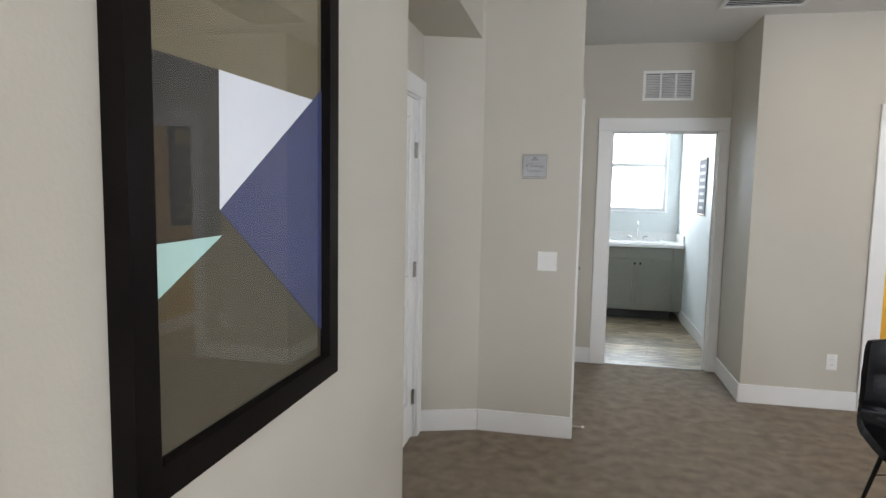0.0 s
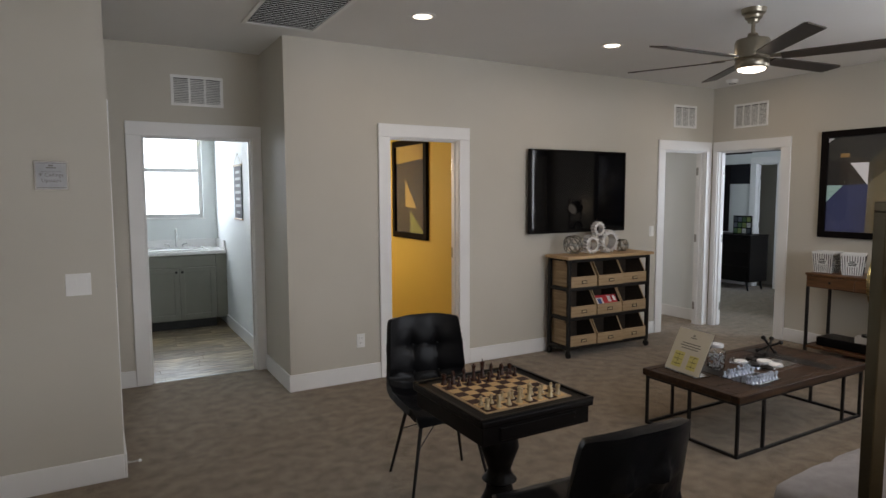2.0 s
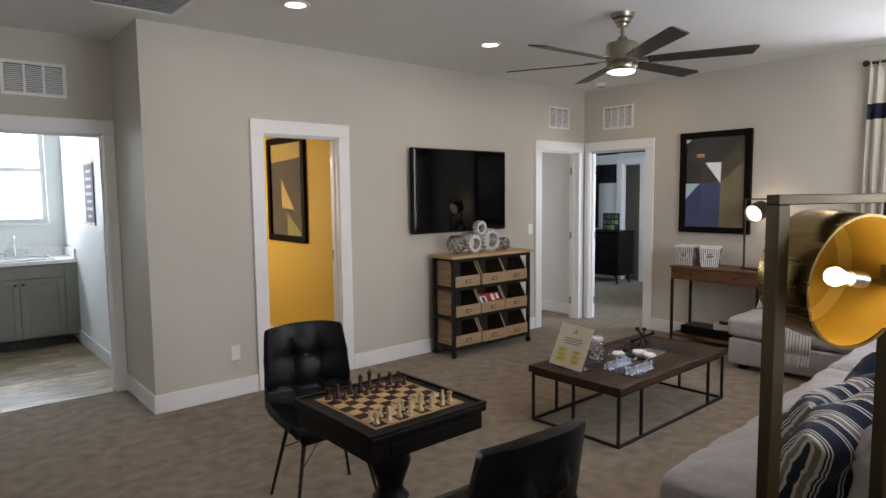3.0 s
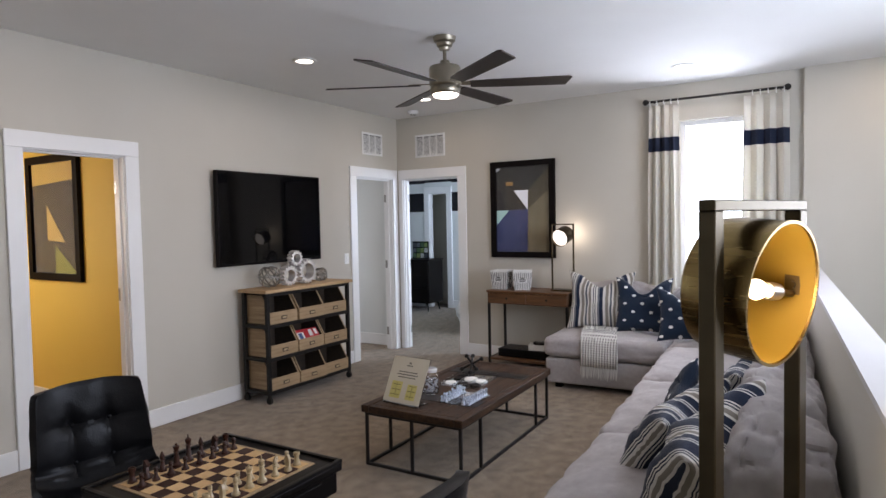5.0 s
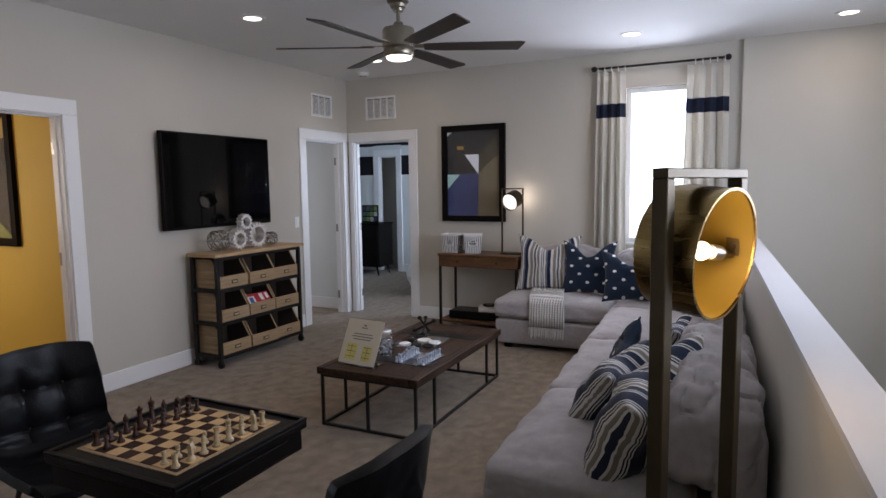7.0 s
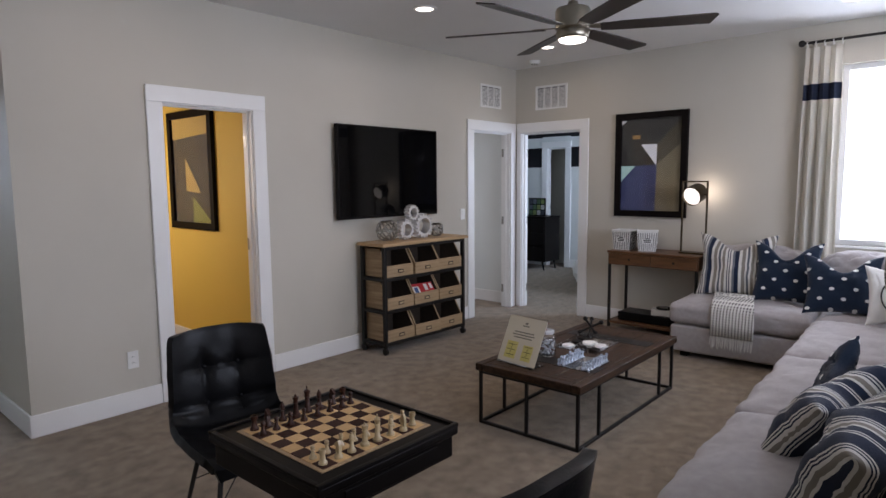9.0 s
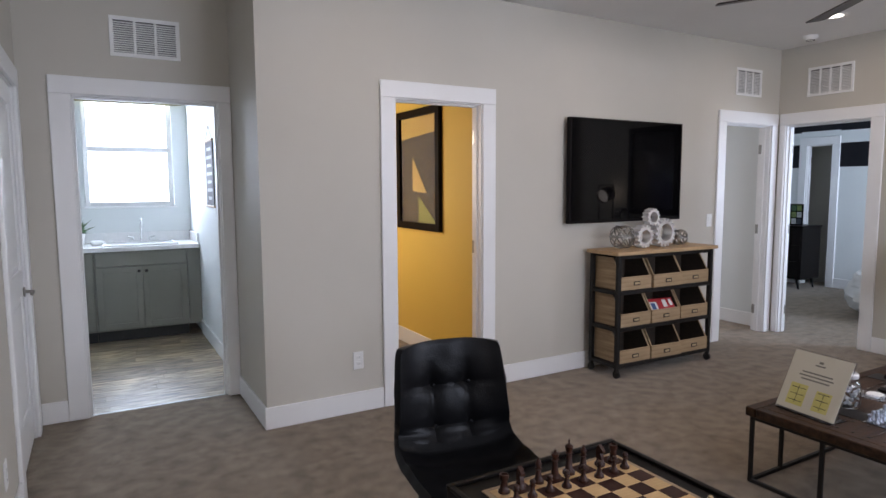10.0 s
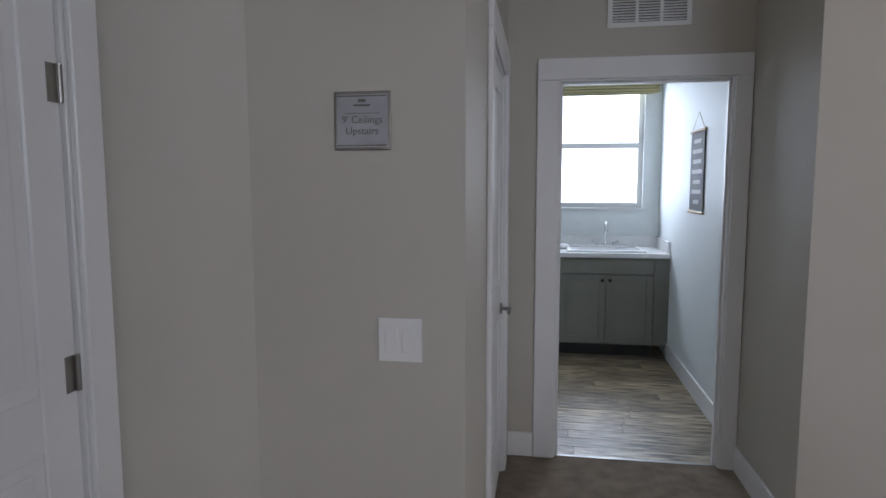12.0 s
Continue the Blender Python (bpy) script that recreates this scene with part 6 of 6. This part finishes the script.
for k in range(46):
    a, up, ln = random.uniform(0, 6.28), random.uniform(0.3, 1.3), random.uniform(0.09, 0.17)
    d = Vector((math.cos(a) * math.cos(up), math.sin(a) * math.cos(up), math.sin(up)))
    s = d.cross(Vector((0, 0, 1))).normalized() * 0.010
    b0, mid, tip = Vector((0, 0, 0.07)) + d * 0.02, Vector((0, 0, 0.07)) + d * ln * 0.6, Vector((0, 0, 0.07)) + d * ln - Vector((0, 0, 0.02))
    _lv.faces.new([_lv.verts.new(q) for q in (b0, mid + s, tip, mid - s)])
part("leaves", _lv, mat("plant_leaf", (0.03, 0.09, 0.025), (0.06, 0.15, 0.04), 20, 0.5), pot, "pointed green leaves")
solid("soap_dish", turn(puff(0.12, 0.08, 0.05, 3, 5), Matrix.Identity(4)), M_PLASTIC, "small white dish on the laundry counter", "dish", pose(1.02, 8.34, CTOP), smooth=True)
M_SHADE = ramp_stripes("olive_stripe_shade", "Z", 0.05, [(0, (0.20, 0.17, 0.07)), (0.18, (0.40, 0.36, 0.20)), (0.5, (0.14, 0.12, 0.06)), (0.6, (0.40, 0.36, 0.20))])
rs = thing("roman_shade", "folded olive striped roman shade at the window top", "window shade", pose(1.335, 8.648, 2.30))
for k in range(3):
    part("fold", turn(puff(1.10, 0.035 + 0.006 * k, 0.075, 4, 6), Matrix.Translation((0, -0.03 - 0.006 * (2 - k), 0.045 * k))), M_SHADE, rs, smooth=True)
part("head_rail", box(-0.55, 0.55, -0.03, -0.002, 0.14, 0.17), M_SHADE, rs)
ws = thing("hanging_sign", "black hanging banner sign with white lettering bars", "sign", pose(1.908, 7.21, 1.585, 0, 0, -90))
part("banner", box(-0.19, 0.19, -0.008, -0.003, -0.28, 0.27), mat("black_canvas", (0.025, 0.025, 0.028), (0.04, 0.04, 0.045), 20, 0.8, 0.2, 200), ws)
for z in (-0.292, 0.270):
    part("dowel", rod(bmesh.new(), (-0.205, -0.009, z), (0.205, -0.009, z), 0.009), M_PINETOP, ws)
part("string", rods([((-0.17, -0.008, 0.278), (0, -0.004, 0.40)), ((0, -0.004, 0.40), (0.17, -0.008, 0.278))], 0.002, 5), mat("twine", (0.40, 0.32, 0.2), None, 30, 0.9), ws)
for z, w in ((0.20, 0.10), (0.13, 0.13), (0.06, 0.11), (-0.01, 0.14), (-0.08, 0.10), (-0.15, 0.13), (-0.22, 0.08)):
    part("text_bar", box(-w, w, -0.0092, -0.0081, z - 0.014, z + 0.014), mat("grey_white_print", (0.35, 0.35, 0.35), None, 5, 0.7), ws)

# -- bedroom seen through the doorway --
dr = thing("dresser", "black bedroom dresser on splayed legs", "dresser", pose(9.50, 6.52, 0))
part("body", box(0, 0.45, 0, 1.45, 0.14, 0.86, 0.006, 1), M_EBONY, dr)
part("top", box(-0.01, 0.46, -0.01, 1.46, 0.86, 0.885, 0.004, 1), M_EBONY, dr)
for r in range(3):
    for c in range(2):
        part("drawer", box(-0.014, -0.001, 0.02 + c * 0.71, 0.71 + c * 0.71, 0.17 + r * 0.23, 0.385 + r * 0.23, 0.003, 1), M_EBONY, dr)
for x, y in ((0.05, 0.08), (0.40, 0.08), (0.05, 1.37), (0.40, 1.37)):
    part("leg", rod(bmesh.new(), (x, y, 0.14), (x - 0.02, y + (-0.045 if y < 0.5 else 0.045), 0), 0.020, 0.012), M_EBONY, dr)
# made-up board of colour patches in place of a wire rack with greenery
tb = thing("photo_collage", "upright board of colour patches standing in for a wire rack with green", "photo board", pose(9.66, 6.78, 0.885, 0, 0, -90))
part("board", box(-0.16, 0.16, -0.01, 0.01, 0, 0.30), M_BLACK, tb)
for k in range(12):
    c = ((0.03, 0.07, 0.03), (0.10, 0.14, 0.04), (0.28, 0.28, 0.28), (0.02, 0.025, 0.035), (0.05, 0.06, 0.08))[k % 5]
    part("photo", box(-0.15 + (k % 4) * 0.077, -0.085 + (k % 4) * 0.077, -0.013, -0.0105, 0.02 + (k // 4) * 0.092, 0.095 + (k // 4) * 0.092), mat("rack_patch_colour", c, tuple(min(1, q * 2.2) for q in c), 30, 0.4), tb)
mi = thing("floor_mirror_frame", "tall dark framed panel behind the dresser", "mirror", pose(10.02, 7.49, 1.45, 0, 0, -90))
part("frame", box(-0.20, 0.20, -0.03, 0, -0.55, 0.55, 0.005, 1), M_EBONY, mi)
bed = thing("bed", "bed with a rumpled white duvet", "bed", pose(8.98, 4.43, 0))
part("mattress", turn(puff(1.7, 1.65, 0.26, 7, 8, 0.01, 0.004), Matrix.Translation((0, 0, 0.25))), M_WHITE, bed, smooth=True)
part("duvet", turn(puff(1.80, 1.76, 0.50, 5, 18, 0.05, 0.05, 4.0), Matrix.Translation((0, 0, 0.05))), M_WHITE, bed, smooth=True)
part("bed_frame", box(-0.62, 0.62, -0.60, 0.60, 0.0, 0.24), M_EBONY, bed)

# -- wood-look plank floors, piece by piece --
M_PLANK = vary(mat("weathered_plank", (0.075, 0.045, 0.021), (0.48, 0.375, 0.245), 5.0, 0.38, 0.12, 60, stretch=(1.0, 9, 1), spec=0.7, ramp=(0.38, 0.62)), 0.42)


def planks(root, x0, x1, y0, y1, w, ln, seed):
    rnd = random.Random(seed)
    meshes = {}
    r = 0
    y = y0
    while y < y1 - 0.01:
        wy = min(w, y1 - y)
        x = x0 - rnd.uniform(0, ln * 0.9)
        while x < x1:
            a, b = max(x, x0), min(x + ln, x1)
            if b - a > 0.02:
                key = (round(b - a, 2), round(wy, 3))
                if key not in meshes:
                    meshes[key] = mesh_of("plank", box(0.0008, key[0] - 0.0008, 0.0008, wy - 0.0008, -0.008, 0, 0.0012, 1), M_PLANK)
                o = new("plank", meshes[key])
                o.parent = root
                o.matrix_basis = pose(a, y, -0.002 + rnd.uniform(-0.0004, 0.0004))
            x += ln
        y += w
        r += 1


planks(setting("floor_laundry", box(-0.29, 1.91, 5.985, 8.65, -0.014, -0.011), M_DARKCAV, "wood-look plank floor of the laundry room", "floor"), -0.29, 1.91, 5.985, 8.65, 0.125, 0.92, 5)
planks(setting("floor_bath", box(2.12, 3.51, 5.22, 8.0, -0.014, -0.011), M_DARKCAV, "wood-look plank floor of the ochre room", "floor"), 2.12, 3.51, 5.22, 8.0, 0.125, 0.92, 6)
setting("trim_threshold", box(0.915, 1.785, 5.965, 5.99, -0.01, 0.003, 0.002, 1), M_NICKEL, "thin metal strip between carpet and planks", "threshold")
